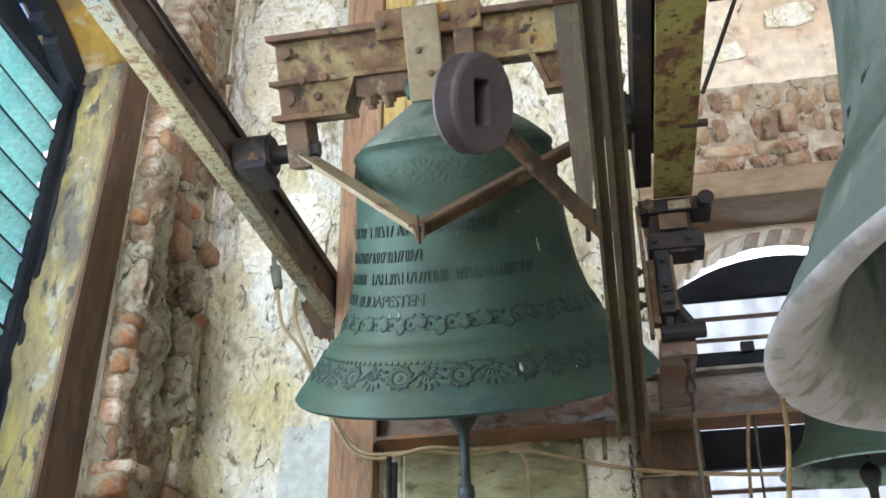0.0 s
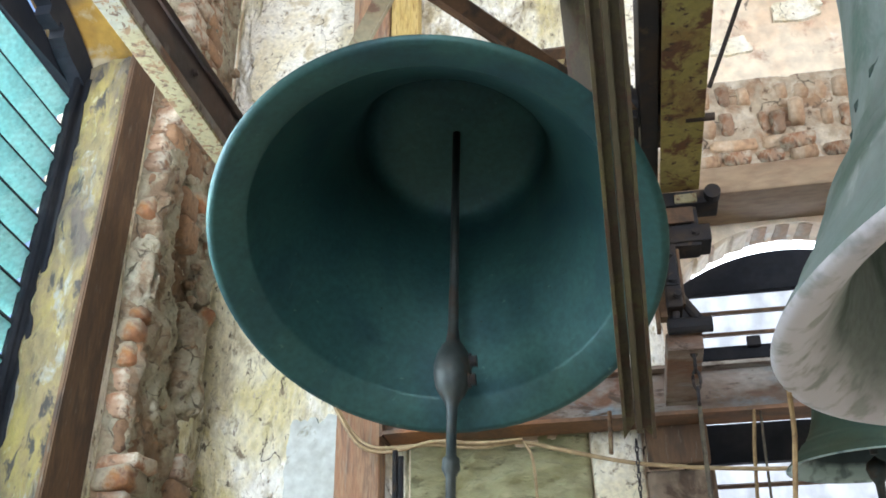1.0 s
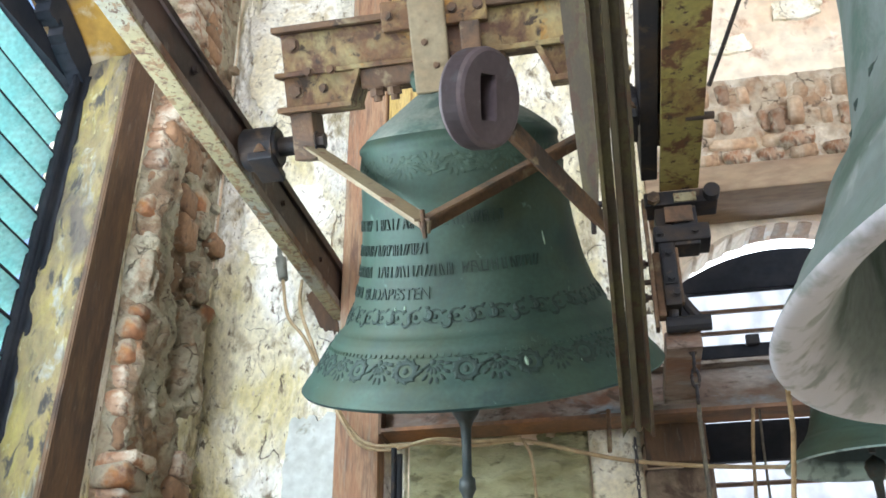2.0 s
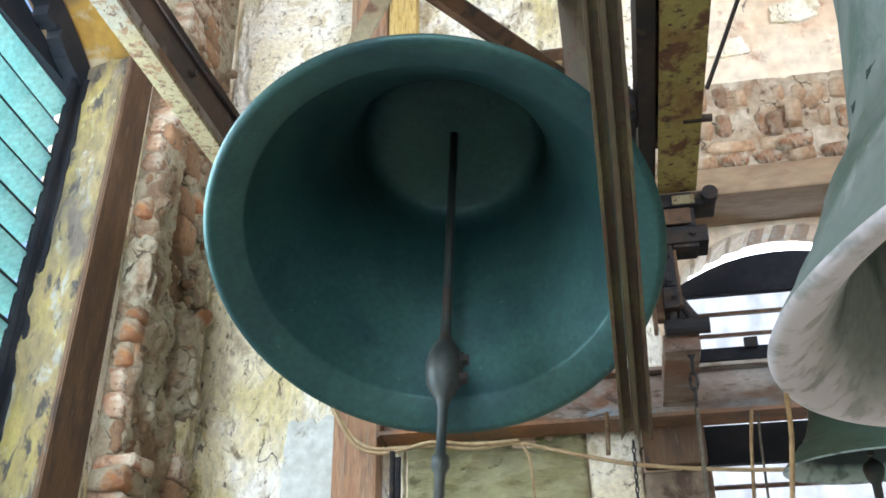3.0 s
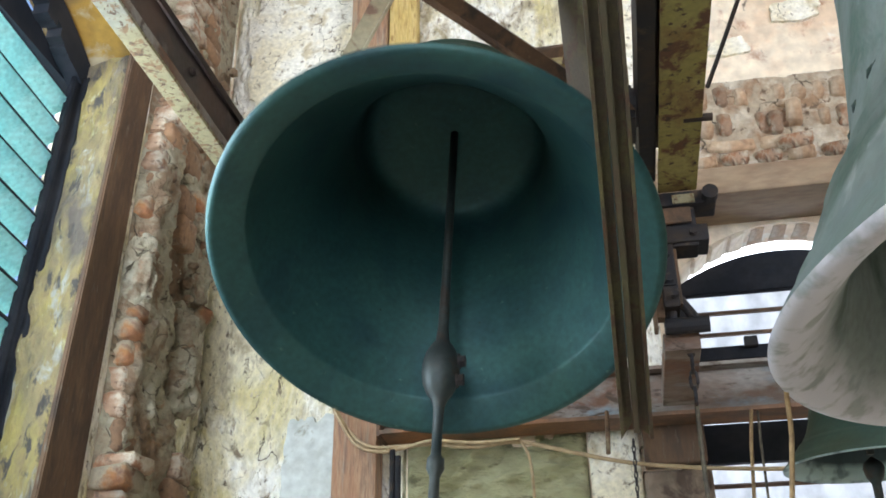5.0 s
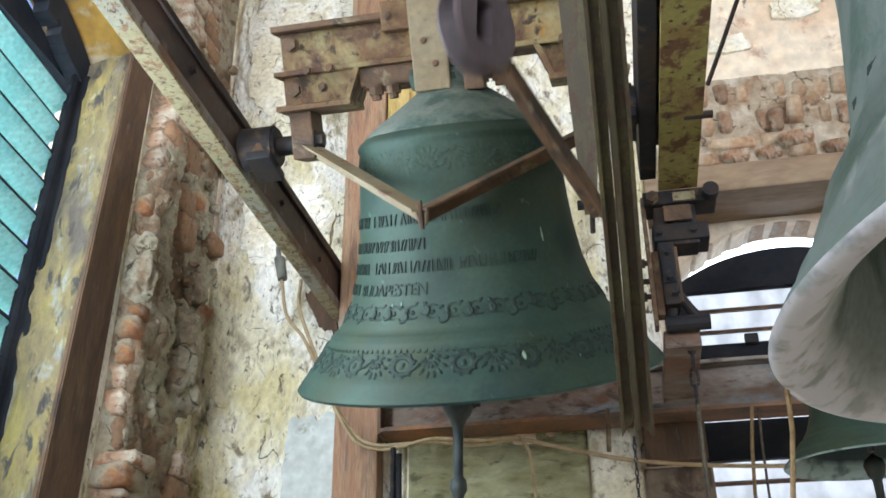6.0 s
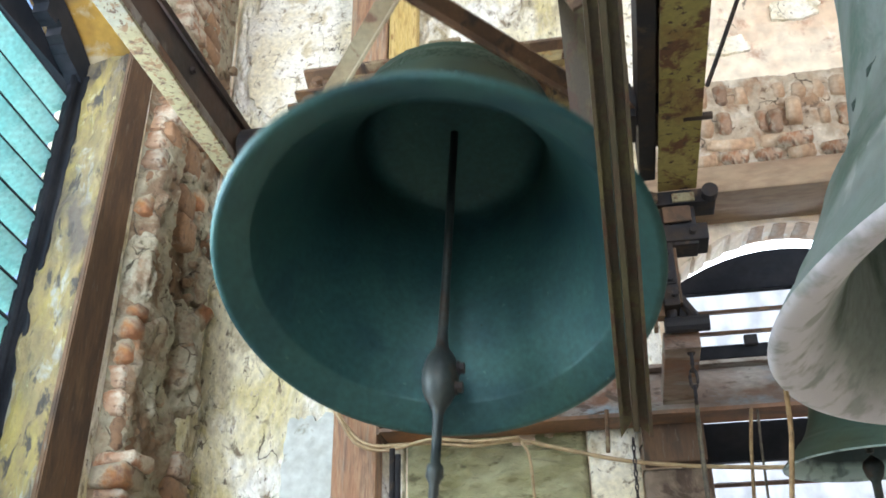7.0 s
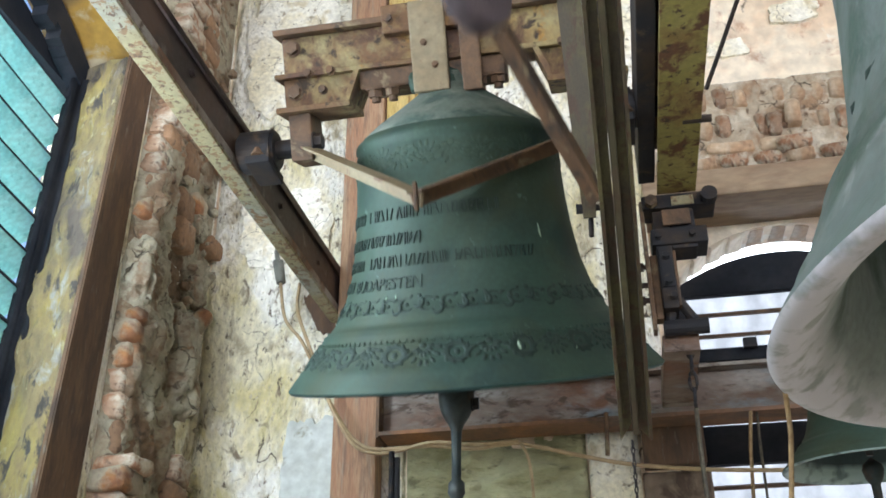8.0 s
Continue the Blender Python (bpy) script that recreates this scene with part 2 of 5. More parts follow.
M_BRICK_DUST = mixed("dusty_brick", [((0.40, 0.26, 0.16), 0, 0, 0), ((0.46, 0.32, 0.20), 8, 0.5, 0.1), ((0.50, 0.41, 0.31), 7, 0.55, 0.08), ((0.26, 0.16, 0.10), 14, 0.6, 0.05)], bump=0.7, bump_scale=50, depth=0.008, vary=0.2)
M_OCHRE_DEEP = mixed("deep_ochre_limewash", [((0.25, 0.14, 0.02), 0, 0, 0), ((0.32, 0.195, 0.035), 4, 0.5, 0.1), ((0.36, 0.30, 0.20), 7, 0.60, 0.06), ((0.14, 0.09, 0.04), 3, 0.58, 0.08)], bump=0.4, bump_scale=25, depth=0.01)
M_WOOD_DUST = mixed("dusty_timber", [((0.29, 0.205, 0.135), 0, 0, 0), ((0.33, 0.25, 0.17), 3, 0.5, 0.16), ((0.25, 0.165, 0.11), 5, 0.58, 0.12)], bump=0.2, bump_scale=14, stretch=(1, 3, 3), depth=0.005)
M_BROWN_STEEL = mixed("brown_black_steel", [((0.030, 0.020, 0.018), 0, 0, 0), ((0.065, 0.036, 0.025), 4, 0.54, 0.08), ((0.14, 0.12, 0.10), 9, 0.64, 0.05)], rough=(0.45, 0.8), metal=0.2, bump=0.3, bump_scale=60, depth=0.003)
M_RUST_ORANGE = mixed("orange_rust", [((0.20, 0.11, 0.065), 0, 0, 0), ((0.34, 0.15, 0.06), 3, 0.55, 0.08), ((0.13, 0.085, 0.06), 6, 0.55, 0.06)], rough=(0.6, 0.9), bump=0.4, bump_scale=60, depth=0.003)
M_TAN = mixed("tan_primer_steel", [((0.26, 0.22, 0.14), 0, 0, 0), ((0.22, 0.17, 0.10), 6, 0.5, 0.1), ((0.14, 0.07, 0.04), 14, 0.64, 0.04)], rough=(0.5, 0.8), bump=0.2, bump_scale=60, depth=0.002)
# Lighter green carries the highlight down the middle of the link bar.
M_OLIVE_LIGHT = mixed("olive_highlight", [((0.055, 0.048, 0.026), 0, 0, 0), ((0.11, 0.12, 0.045), 3, 0.60, 0.08), ((0.06, 0.04, 0.024), 12, 0.55, 0.05)], rough=(0.35, 0.6), bump=0.2, bump_scale=60, depth=0.002)
# Relief set darker than the bell body: recess shade put into its colour.
M_BELL_DARK = mixed("shaded_bronze_relief", [((0.014, 0.032, 0.026), 0, 0, 0), ((0.030, 0.056, 0.044), 20, 0.54, 0.1)], rough=(0.55, 0.75), metal=0.25, bump=0.2, bump_scale=90, depth=0.002)
M_ROPE = mixed("tan_rope", [((0.34, 0.24, 0.12), 0, 0, 0), ((0.24, 0.16, 0.08), 60, 0.5, 0.1)], bump=0.6, bump_scale=160, depth=0.004)
M_ROPE_DARK = mixed("dark_rope", [((0.10, 0.09, 0.06), 0, 0, 0), ((0.06, 0.05, 0.04), 60, 0.5, 0.1)], bump=0.6, bump_scale=160, depth=0.004)
M_GREY_PLASTIC = mixed("grey_plastic", [((0.15, 0.155, 0.13), 0, 0, 0), ((0.10, 0.10, 0.085), 20, 0.5, 0.1)], rough=(0.4, 0.6), bump=0.1)
M_BELL_DUST = mixed("dust_settled_bronze", [((0.10, 0.135, 0.115), 0, 0, 0), ((0.15, 0.17, 0.145), 7, 0.5, 0.1), ((0.05, 0.085, 0.07), 10, 0.55, 0.06)], rough=(0.7, 0.9), metal=0.1, bump=0.3, bump_scale=80, depth=0.003)
def pale_lip(m, reach, soft, colour):
    """Lays a pale band, wear and caught light in one colour, with a ragged edge, over a bell metal up to `reach` above
    the mouth inside.
    """
    t = m.node_tree
    n, link = t.nodes, t.links.new
    b = n["Principled BSDF"]
    old = b.inputs["Base Color"].links[0].from_socket
    co, sep = n.new("ShaderNodeTexCoord"), n.new("ShaderNodeSeparateXYZ")
    nz = n.new("ShaderNodeTexNoise")
    nz.inputs["Scale"].default_value, nz.inputs["Detail"].default_value = 9, 8
    link(co.outputs["Object"], nz.inputs["Vector"])
    link(co.outputs["Object"], sep.inputs[0])
    jag = n.new("ShaderNodeMath")
    jag.operation, jag.inputs[1].default_value = "MULTIPLY_ADD", soft * 2.2
    link(nz.outputs["Fac"], jag.inputs[0])
    link(sep.outputs[2], jag.inputs[2])
    rp = n.new("ShaderNodeMapRange")
    rp.inputs[1].default_value, rp.inputs[2].default_value = reach + soft * 2.0, reach + soft * 0.6
    link(jag.outputs[0], rp.inputs[0])
    speck = n.new("ShaderNodeMapRange")
    speck.inputs[1].default_value, speck.inputs[2].default_value, speck.inputs[3].default_value = 0.36, 0.50, 0.35
    n2 = n.new("ShaderNodeTexNoise")
    n2.inputs["Scale"].default_value, n2.inputs["Detail"].default_value = 26, 8
    link(co.outputs["Object"], n2.inputs["Vector"])
    link(n2.outputs["Fac"], speck.inputs[0])
    mu = n.new("ShaderNodeMath")
    mu.operation = "MULTIPLY"
    link(rp.outputs[0], mu.inputs[0])
    link(speck.outputs[0], mu.inputs[1])
    mx = n.new("ShaderNodeMix")
    mx.data_type = "RGBA"
    link(mu.outputs[0], mx.inputs["Factor"])
    link(old, mx.inputs["A"])
    mx.inputs["B"].default_value = (*colour, 1)
    link(mx.outputs["Result"], b.inputs["Base Color"])
    return m


# Lip and inside lightened and blued in colour for the light falling there.
M_MOUTH_PALE = pale_lip(mixed("dusty_lit_bronze_inside", [((0.20, 0.26, 0.265), 0, 0, 0), ((0.24, 0.29, 0.29), 3, 0.5, 0.1), ((0.085, 0.13, 0.115), 6, 0.55, 0.08), ((0.24, 0.26, 0.22), 9, 0.66, 0.05)], rough=(0.5, 0.75), metal=0.2, bump=0.35, bump_scale=60, depth=0.004), 0.014, 0.030, (0.60, 0.62, 0.70))
M_MOUTH_TEAL = pale_lip(mixed("dark_teal_bronze_inside", [((0.020, 0.045, 0.055), 0, 0, 0), ((0.03, 0.06, 0.07), 6, 0.5, 0.1)], rough=(0.4, 0.6), metal=0.25, bump=0.2, bump_scale=60, depth=0.003), 0.034, 0.012, (0.34, 0.48, 0.50))
M_SHUTTER.node_tree.nodes["Principled BSDF"].inputs["Specular IOR Level"].default_value = 0.15
# Added sheet that dims the sky to the brightness of lit slats.
M_SHEET = bpy.data.materials.new("added_glow_sheet")
M_SHEET.use_nodes = True
sn, sl = M_SHEET.node_tree.nodes, M_SHEET.node_tree.links.new
thin, cloud, tone = sn.new("ShaderNodeBsdfTranslucent"), sn.new("ShaderNodeTexNoise"), sn.new("ShaderNodeMapRange")
cloud.inputs["Scale"].default_value, cloud.inputs["Detail"].default_value = 11, 8
tone.inputs[1].default_value, tone.inputs[2].default_value, tone.inputs[3].default_value, tone.inputs[4].default_value = 0.35, 0.6, 0.38, 0.56
sl(cloud.outputs["Fac"], tone.inputs[0])
sl(tone.outputs[0], thin.inputs["Color"])
sl(thin.outputs[0], sn["Material Output"].inputs["Surface"])
M_SKY = material("bright_sky", (0, 0, 0), 1.0)
M_SKY.node_tree.nodes["Principled BSDF"].inputs["Emission Color"].default_value = (0.86, 0.93, 1.0, 1)
M_SKY.node_tree.nodes["Principled BSDF"].inputs["Emission Strength"].default_value = 4.0


# ---- mesh helpers ----
def finish(name, bm, mat, smooth=False):
    bmesh.ops.recalc_face_normals(bm, faces=bm.faces)
    me = bpy.data.meshes.new(name)
    bm.to_mesh(me)
    bm.free()
    me.materials.append(mat)
    if smooth:
        me.shade_smooth()
    return me


def thing(name, bm, mat, m=None, smooth=False, **tags):
    ob = new(name, finish(name, bm, mat, smooth))
    if m is not None:
        ob.matrix_world = m
    return tagged(ob, **tags)


def part(name, bm, mat, parent, label="", smooth=False, m=None):
    ob = new(name, finish(name, bm, mat, smooth))
    ob.parent = parent
    if m is not None:
        ob.matrix_basis = m
    return tagged(ob, label=label)


def base(name, m=None, **tags):
    ob = new(name)
    ob.empty_display_size = 0.05
    if m is not None:
        ob.matrix_world = m
    return tagged(ob, **tags)


def box(bm, x0, x1, y0, y1, z0, z1, bevel=0.0, m=None):
    r = bmesh.ops.create_cube(bm, size=1)
    vs = r["verts"]
    bmesh.ops.scale(bm, vec=(abs(x1 - x0), abs(y1 - y0), abs(z1 - z0)), verts=vs)
    bmesh.ops.translate(bm, vec=((x0 + x1) / 2, (y0 + y1) / 2, (z0 + z1) / 2), verts=vs)
    if m is not None:
        bmesh.ops.transform(bm, matrix=m, verts=vs)
    if bevel:
        es = list({e for v in vs for e in v.link_edges})
        bmesh.ops.bevel(bm, geom=es, offset=bevel, segments=2, affect="EDGES", profile=0.6)
    return bm


def boxes(*specs, bevel=0.0):
    bm = bmesh.new()
    for s in specs:
        box(bm, *s, bevel=bevel)
    return bm


def rod(bm, a, b, r, n=12, r2=None):
    a, b = Vector(a), Vector(b)
    q = (b - a).to_track_quat("Z", "Y").to_matrix().to_4x4()
    m = Matrix.Translation((a + b) / 2) @ q
    bmesh.ops.create_cone(bm, cap_ends=True, segments=n, radius1=r, radius2=r if r2 is None else r2, depth=(b - a).length, matrix=m)
    return bm


def lathe(bm, profile, n=96, m=None):
    """Turns (radius, height) pairs about z; a closed profile."""
    rings = []
    for r, h in profile:
        if r < 1e-5:
            rings.append([bm.verts.new((0, 0, h))])
        else:
            rings.append([bm.verts.new((r * math.cos(2 * math.pi * i / n), r * math.sin(2 * math.pi * i / n), h)) for i in range(n)])
    for a, b in zip(rings, rings[1:]):
        for i in range(n):
            j = (i + 1) % n
            if len(a) == 1 and len(b) == 1:
                continue
            if len(a) == 1:
                bm.faces.new((a[0], b[i], b[j]))
            elif len(b) == 1:
                bm.faces.new((a[i], b[0], a[j]))
            else:
                bm.faces.new((a[i], b[i], b[j], a[j]))
    if m is not None:
        bmesh.ops.transform(bm, matrix=m, verts=[v for ring in rings for v in ring])
    return bm


def smooth_line(points, steps=8):
    """Catmull-Rom through the points."""
    p = [Vector(q) for q in points]
    p = [2 * p[0] - p[1]] + p + [2 * p[-1] - p[-2]]
    out = []
    for i in range(1, len(p) - 2):
        for s in range(steps):
            t = s / steps
            out.append(0.5 * (2 * p[i] + (p[i + 1] - p[i - 1]) * t + (2 * p[i - 1] - 5 * p[i] + 4 * p[i + 1] - p[i + 2]) * t * t + (3 * p[i] - p[i - 1] - 3 * p[i + 1] + p[i + 2]) * t ** 3))
    out.append(p[-2])
    return out


def tube(bm, points, r, n=8, steps=8, curve=True):
    pts = smooth_line(points, steps) if curve and len(points) > 2 else [Vector(q) for q in points]
    rings = []
    for i, q in enumerate(pts):
        d = (pts[min(i + 1, len(pts) - 1)] - pts[max(i - 1, 0)]).normalized()
        up = Vector((0, 0, 1)) if abs(d.z) < 0.95 else Vector((1, 0, 0))
        s = d.cross(up).normalized()
        u = s.cross(d)
        rings.append([bm.verts.new(q + r * (math.cos(2 * math.pi * k / n) * s + math.sin(2 * math.pi * k / n) * u)) for k in range(n)])
    for a, b in zip(rings, rings[1:]):
        for i in range(n):
            bm.faces.new((a[i], a[(i + 1) % n], b[(i + 1) % n], b[i]))
    bm.faces.new(rings[0]), bm.faces.new(rings[-1])
    return bm


def prism(bm, outline, axis, a, b):
    """Extrudes an outline, in the two other axes in order, from a to b along axis."""
    def at(p, v):
        c = list(p)
        c.insert("xyz".index(axis), v)
        return bm.verts.new(c)
    lo, hi = [at(p, a) for p in outline], [at(p, b) for p in outline]
    bm.faces.new(lo), bm.faces.new(hi)
    k = len(outline)
    for i in range(k):
        bm.faces.new((lo[i], lo[(i + 1) % k], hi[(i + 1) % k], hi[i]))
    return bm


def arch(u0, u1, z_spring, rise, n=14):
    """Points of a segmental arch from (u0, z_spring) to (u1, z_spring)."""
    c, h = (u0 + u1) / 2, (u1 - u0) / 2
    rad = (h * h + rise * rise) / (2 * rise)
    a = math.asin(h / rad)
    return [(c + rad * math.sin(-a + 2 * a * i / n), z_spring + rise - rad + rad * math.cos(-a + 2 * a * i / n)) for i in range(n + 1)]


def arched_wall(bm, axis, a, b, u0, u1, z0, z1, win):
    """A wall slab from a to b along axis, u0..u1 wide, with one arched opening win = (w0, w1, sill, spring, rise)."""
    w0, w1, sill, spring, rise = win
    prism(bm, [(u0, z0), (w0, z0), (w0, z1), (u0, z1)], axis, a, b)
    prism(bm, [(w1, z0), (u1, z0), (u1, z1), (w1, z1)], axis, a, b)
    prism(bm, [(w0, z0), (w1, z0), (w1, sill), (w0, sill)], axis, a, b)
    pts = arch(w0, w1, spring, rise)
    for p, q in zip(pts, pts[1:]):
        prism(bm, [p, q, (q[0], z1), (p[0], z1)], axis, a, b)
    return bm


def displaced_grid(u0, u1, z0, z1, step, height, axis, at, sign):
    """A closed rough skin over a wall: axis 'x' or 'y', its mean plane at `at`, bulging along sign."""
    bm = bmesh.new()
    nu, nz = max(2, round((u1 - u0) / step)), max(2, round((z1 - z0) / step))
    rows = []
    for i in range(nu + 1):
        row = []
        for j in range(nz + 1):
            u, z = u0 + (u1 - u0) * i / nu, z0 + (z1 - z0) * j / nz
            edge = min(i, nu - i, j, nz - j)
            h = height(u, z) if edge else 0.0
            v = at + sign * h
            row.append(bm.verts.new((v, u, z) if axis == "x" else (u, v, z)))
        rows.append(row)
    for i in range(nu):
        for j in range(nz):
            bm.faces.new((rows[i][j], rows[i + 1][j], rows[i + 1][j + 1], rows[i][j + 1]))
    back = at - sign * 0.03
    co = [(u0, z0), (u1, z0), (u1, z1), (u0, z1)]
    bm.faces.new([bm.verts.new((back, u, z) if axis == "x" else (u, back, z)) for u, z in co])
    return bm


def fbm(x, y, z, octaves=4):
    return noise.fractal(Vector((x, y, z)), 0.9, 2.1, octaves)


# ---- the place ----
X_WEST, Y_NORTH, X_EAST, Y_SOUTH, Z_TOP = -1.477, 3.10, 3.1, -1.6, 5.3
WEST_WIN = (1.30, 2.44, 1.75, 3.72, 0.20)
NORTH_WIN = (0.20, 1.14, 1.75, 3.135, 0.255)


def build_shell():
    bm = bmesh.new()
    arched_wall(bm, "x", X_WEST - 0.32, X_WEST, Y_SOUTH - 0.4, Y_NORTH + 0.6, 0, Z_TOP, WEST_WIN)
    west = thing("wall_west", bm, M_PLASTER, label="broken plaster wall with bare brick beside the window", category="wall", kind="structure")
    bm = bmesh.new()
    arched_wall(bm, "y", Y_NORTH + 0.26, Y_NORTH + 0.41, X_WEST, X_EAST, 0, Z_TOP, NORTH_WIN)
    n0, n1 = NORTH_WIN[0] - 0.12, NORTH_WIN[1] + 0.1
    box(bm, X_WEST, n0, Y_NORTH, Y_NORTH + 0.26, 0, Z_TOP)
    box(bm, n1, X_EAST, Y_NORTH, Y_NORTH + 0.26, 0, Z_TOP)
    box(bm, n0, n1, Y_NORTH, Y_NORTH + 0.26, 3.50, Z_TOP)
    box(bm, n0, n1, Y_NORTH, Y_NORTH + 0.26, 0, 1.7)
    north = thing("wall_north", bm, M_PLASTER_WARM, label="limewashed plaster wall with bare brick over the window", category="wall", kind="structure")
    # South and east walls are unseen; their openings are added to admit light.
    bm = bmesh.new()
    arched_wall(bm, "y", Y_SOUTH - 0.4, Y_SOUTH, X_WEST, X_EAST, 0, Z_TOP, (-1.1, 0.1, 1.6, 3.5, 0.25))
    thing("wall_south", bm, M_PLASTER, label="unseen plaster wall with an arched opening added to let light in", category="wall", kind="structure")
    bm = bmesh.new()
    arched_wall(bm, "x", X_EAST, X_EAST + 0.4, Y_SOUTH - 0.4, Y_NORTH + 0.6, 0, Z_TOP, (-1.0, 0.2, 2.6, 4.3, 0.25))
    thing("wall_east", bm, M_PLASTER, label="unseen plaster wall with an arched opening added to let light in", category="wall", kind="structure")
    thing("ceiling", boxes((X_WEST - 0.32, X_EAST + 0.4, Y_SOUTH - 0.4, Y_NORTH + 0.6, Z_TOP, Z_TOP + 0.12)), M_BOARD, label="boarded wooden ceiling of the belfry", category="ceiling", kind="structure")
    # Unseen floor; its boards are pale so they bounce light into the bells.
    thing("floor", boxes((X_WEST - 0.32, X_EAST + 0.4, Y_SOUTH - 0.4, Y_NORTH + 0.6, -0.15, 0)), M_BOARD, label="unseen wooden belfry floor, pale to bounce light up", category="floor", kind="structure")
    return west, north


wall_west, wall_north = build_shell()


def backdrop(name, m, w, h):
    """Blank bright sky far outside a window."""
    bm = boxes((-w / 2, w / 2, -h / 2, h / 2, -0.02, 0.02))
    return thing(name, bm, M_SKY, m, label="blank bright sky outside the window", category="sky", kind="structure")


backdrop("backdrop_north", pose(1.5, 9.0, 5.0, 90, 0, 0), 9, 9)
backdrop("backdrop_west", pose(-8.0, 3.0, 4.0, 0, 90, 0), 9, 9)


# plaster skins, each with its own unevenness
def plaster_height(u, z):
    return 0.012 + 0.018 * fbm(u * 2.2, z * 2.2, 3) + 0.008 * fbm(u * 11, z * 11, 7, 3)


def olive_height(u, z):
    return 0.020 + 0.040 * fbm(u * 4, z * 8 + 0.8 * math.sin(u * 6), 5) + 0.008 * fbm(u * 18, z * 34, 9, 3)


part("plaster_skin", displaced_grid(-0.69, 0.17, 2.56, 5.2, 0.018, plaster_height, "y", Y_NORTH, -1), M_PLASTER, wall_north, "stained limewash over old plaster", smooth=True)
part("plaster_skin", displaced_grid(X_WEST + 0.01, -0.70, 1.9, 5.2, 0.016, plaster_height, "y", Y_NORTH, -1), M_PLASTER, wall_north, "stained limewash over old plaster", smooth=True)
part("rough_plaster", displaced_grid(-0.695, -0.105, 1.9, 2.555, 0.012, olive_height, "y", Y_NORTH, -1), M_OLIVE, wall_north, "rough olive-stained plaster", smooth=True)
part("plaster_skin", displaced_grid(-0.10, 0.06, 1.9, 2.555, 0.014, plaster_height, "y", Y_NORTH - 0.01, -1), M_WHITE, wall_north, "white limewash", smooth=True)
part("plaster_skin", displaced_grid(0.175, 2.2, 3.86, 5.2, 0.02, lambda u, z: 0.6 * plaster_height(u, z), "y", Y_NORTH, -1), M_PLASTER_WARM, wall_north, "peeling cream plaster", smooth=True)


part("rough_stone", displaced_grid(0.065, 0.275, 1.9, 2.412, 0.014, lambda u, z: 0.03 + 0.5 * olive_height(u, z), "y", Y_NORTH, -1), M_STONE_BROWN, wall_north, "brown rubble stone", smooth=True)


def ragged_patch(cx, cz, rx, rz, t, seed, lean=0.0):
    """A patch on the north wall, newer plaster or painted tone, with a ragged edge and real thickness."""
    bm = bmesh.new()
    n = 64
    pts = []
    for i in range(n):
        a = 2 * math.pi * i / n
        k = 1 + 0.22 * fbm(math.cos(a) * 1.6, math.sin(a) * 1.6, seed) + 0.10 * fbm(math.cos(a) * 6, math.sin(a) * 6, seed + 3)
        c, s = math.cos(a), math.sin(a)
        sq = (abs(c) ** 4 + abs(s) ** 4) ** -0.25
        pts.append((cx + rx * k * c * sq + lean * s, cz + rz * k * s * sq))
    prism(bm, pts, "y", Y_NORTH - 0.022 - t, Y_NORTH + 0.01)
    return bm


# The grey patch is newer plaster; the white ones paint bright window light.
for spec, mat, lab in (((-1.02, 2.46, 0.10, 0.19, 0.012, 1.0), M_WHITE_COOL, "pale grey newer plaster"), ((-1.18, 3.42, 0.17, 0.17, 0.006, 4.0), M_WHITE, "white patch of light painted on the limewash"),
                       ((-1.18, 4.30, 0.22, 0.34, 0.008, 9.0), M_WHITE, "white patch of light painted on the limewash"),
                       ((0.15, 4.05, 0.10, 0.30, 0.004, 19.0), M_WHITE, "white patch of light painted on the limewash"), ((0.82, 4.16, 0.09, 0.05, 0.002, 23.0), M_WHITE, "white patch of light painted on the limewash"),
                       ((0.55, 4.02, 0.07, 0.04, 0.002, 29.0), M_WHITE, "white patch of light painted on the limewash")):
    part("plaster_flake", ragged_patch(*spec), mat, wall_north, lab)
# No real recess: a dark raised patch gives the hole's shade by colour.
part("pocket_shade", ragged_patch(-1.015, 3.045, 0.035, 0.085, 0.003, 31.0, -0.05), M_WOOD_BROWN, wall_north, "dark patch painting the shade of a broken hole under the beam's end")


# broken rubble skin of the west wall between window and corner
def rubble_height(u, z):
    k = (u - 2.49) / 0.6
    lump = max(0.0, noise.noise(Vector((u * 7, z * 5, 2.0)))) * 0.10
    groove = -0.012 * math.exp(-((u - 2.72 - 0.05 * noise.noise(Vector((0, z * 3, 4)))) / 0.05) ** 2)
    near = min(1.0, max(0.0, (3.04 - u) / 0.22))
    return 0.004 + near * (0.008 + 0.062 * min(1.0, max(0.0, (u - 2.505) / 0.03)) * max(0.0, min(1.0, (2.72 + 0.10 * min(1.0, max(0.0, (3.05 - z) / 0.1)) + 0.08 * min(1.0, max(0.0, (2.68 - z) / 0.1)) - u) / 0.08)) + lump * (0.10 + 0.35 * max(0.0, k)) + groove + 0.02 * fbm(u * 16, z * 16, 1.5) + 0.01 * fbm(u * 40, z * 40, 6, 2))


part("rubble_skin", displaced_grid(2.49, 3.085, 1.9, 5.2, 0.011, rubble_height, "x", X_WEST, 1), M_MORTAR, wall_west, "crumbling mortar and brick rubble", smooth=True)
part("plaster_skin", displaced_grid(2.85, 3.09, 1.9, 2.74, 0.014, lambda u, z: 0.026 + 0.5 * plaster_height(u, z), "x", X_WEST, 1), M_PLASTER, wall_west, "stained limewash", smooth=True)
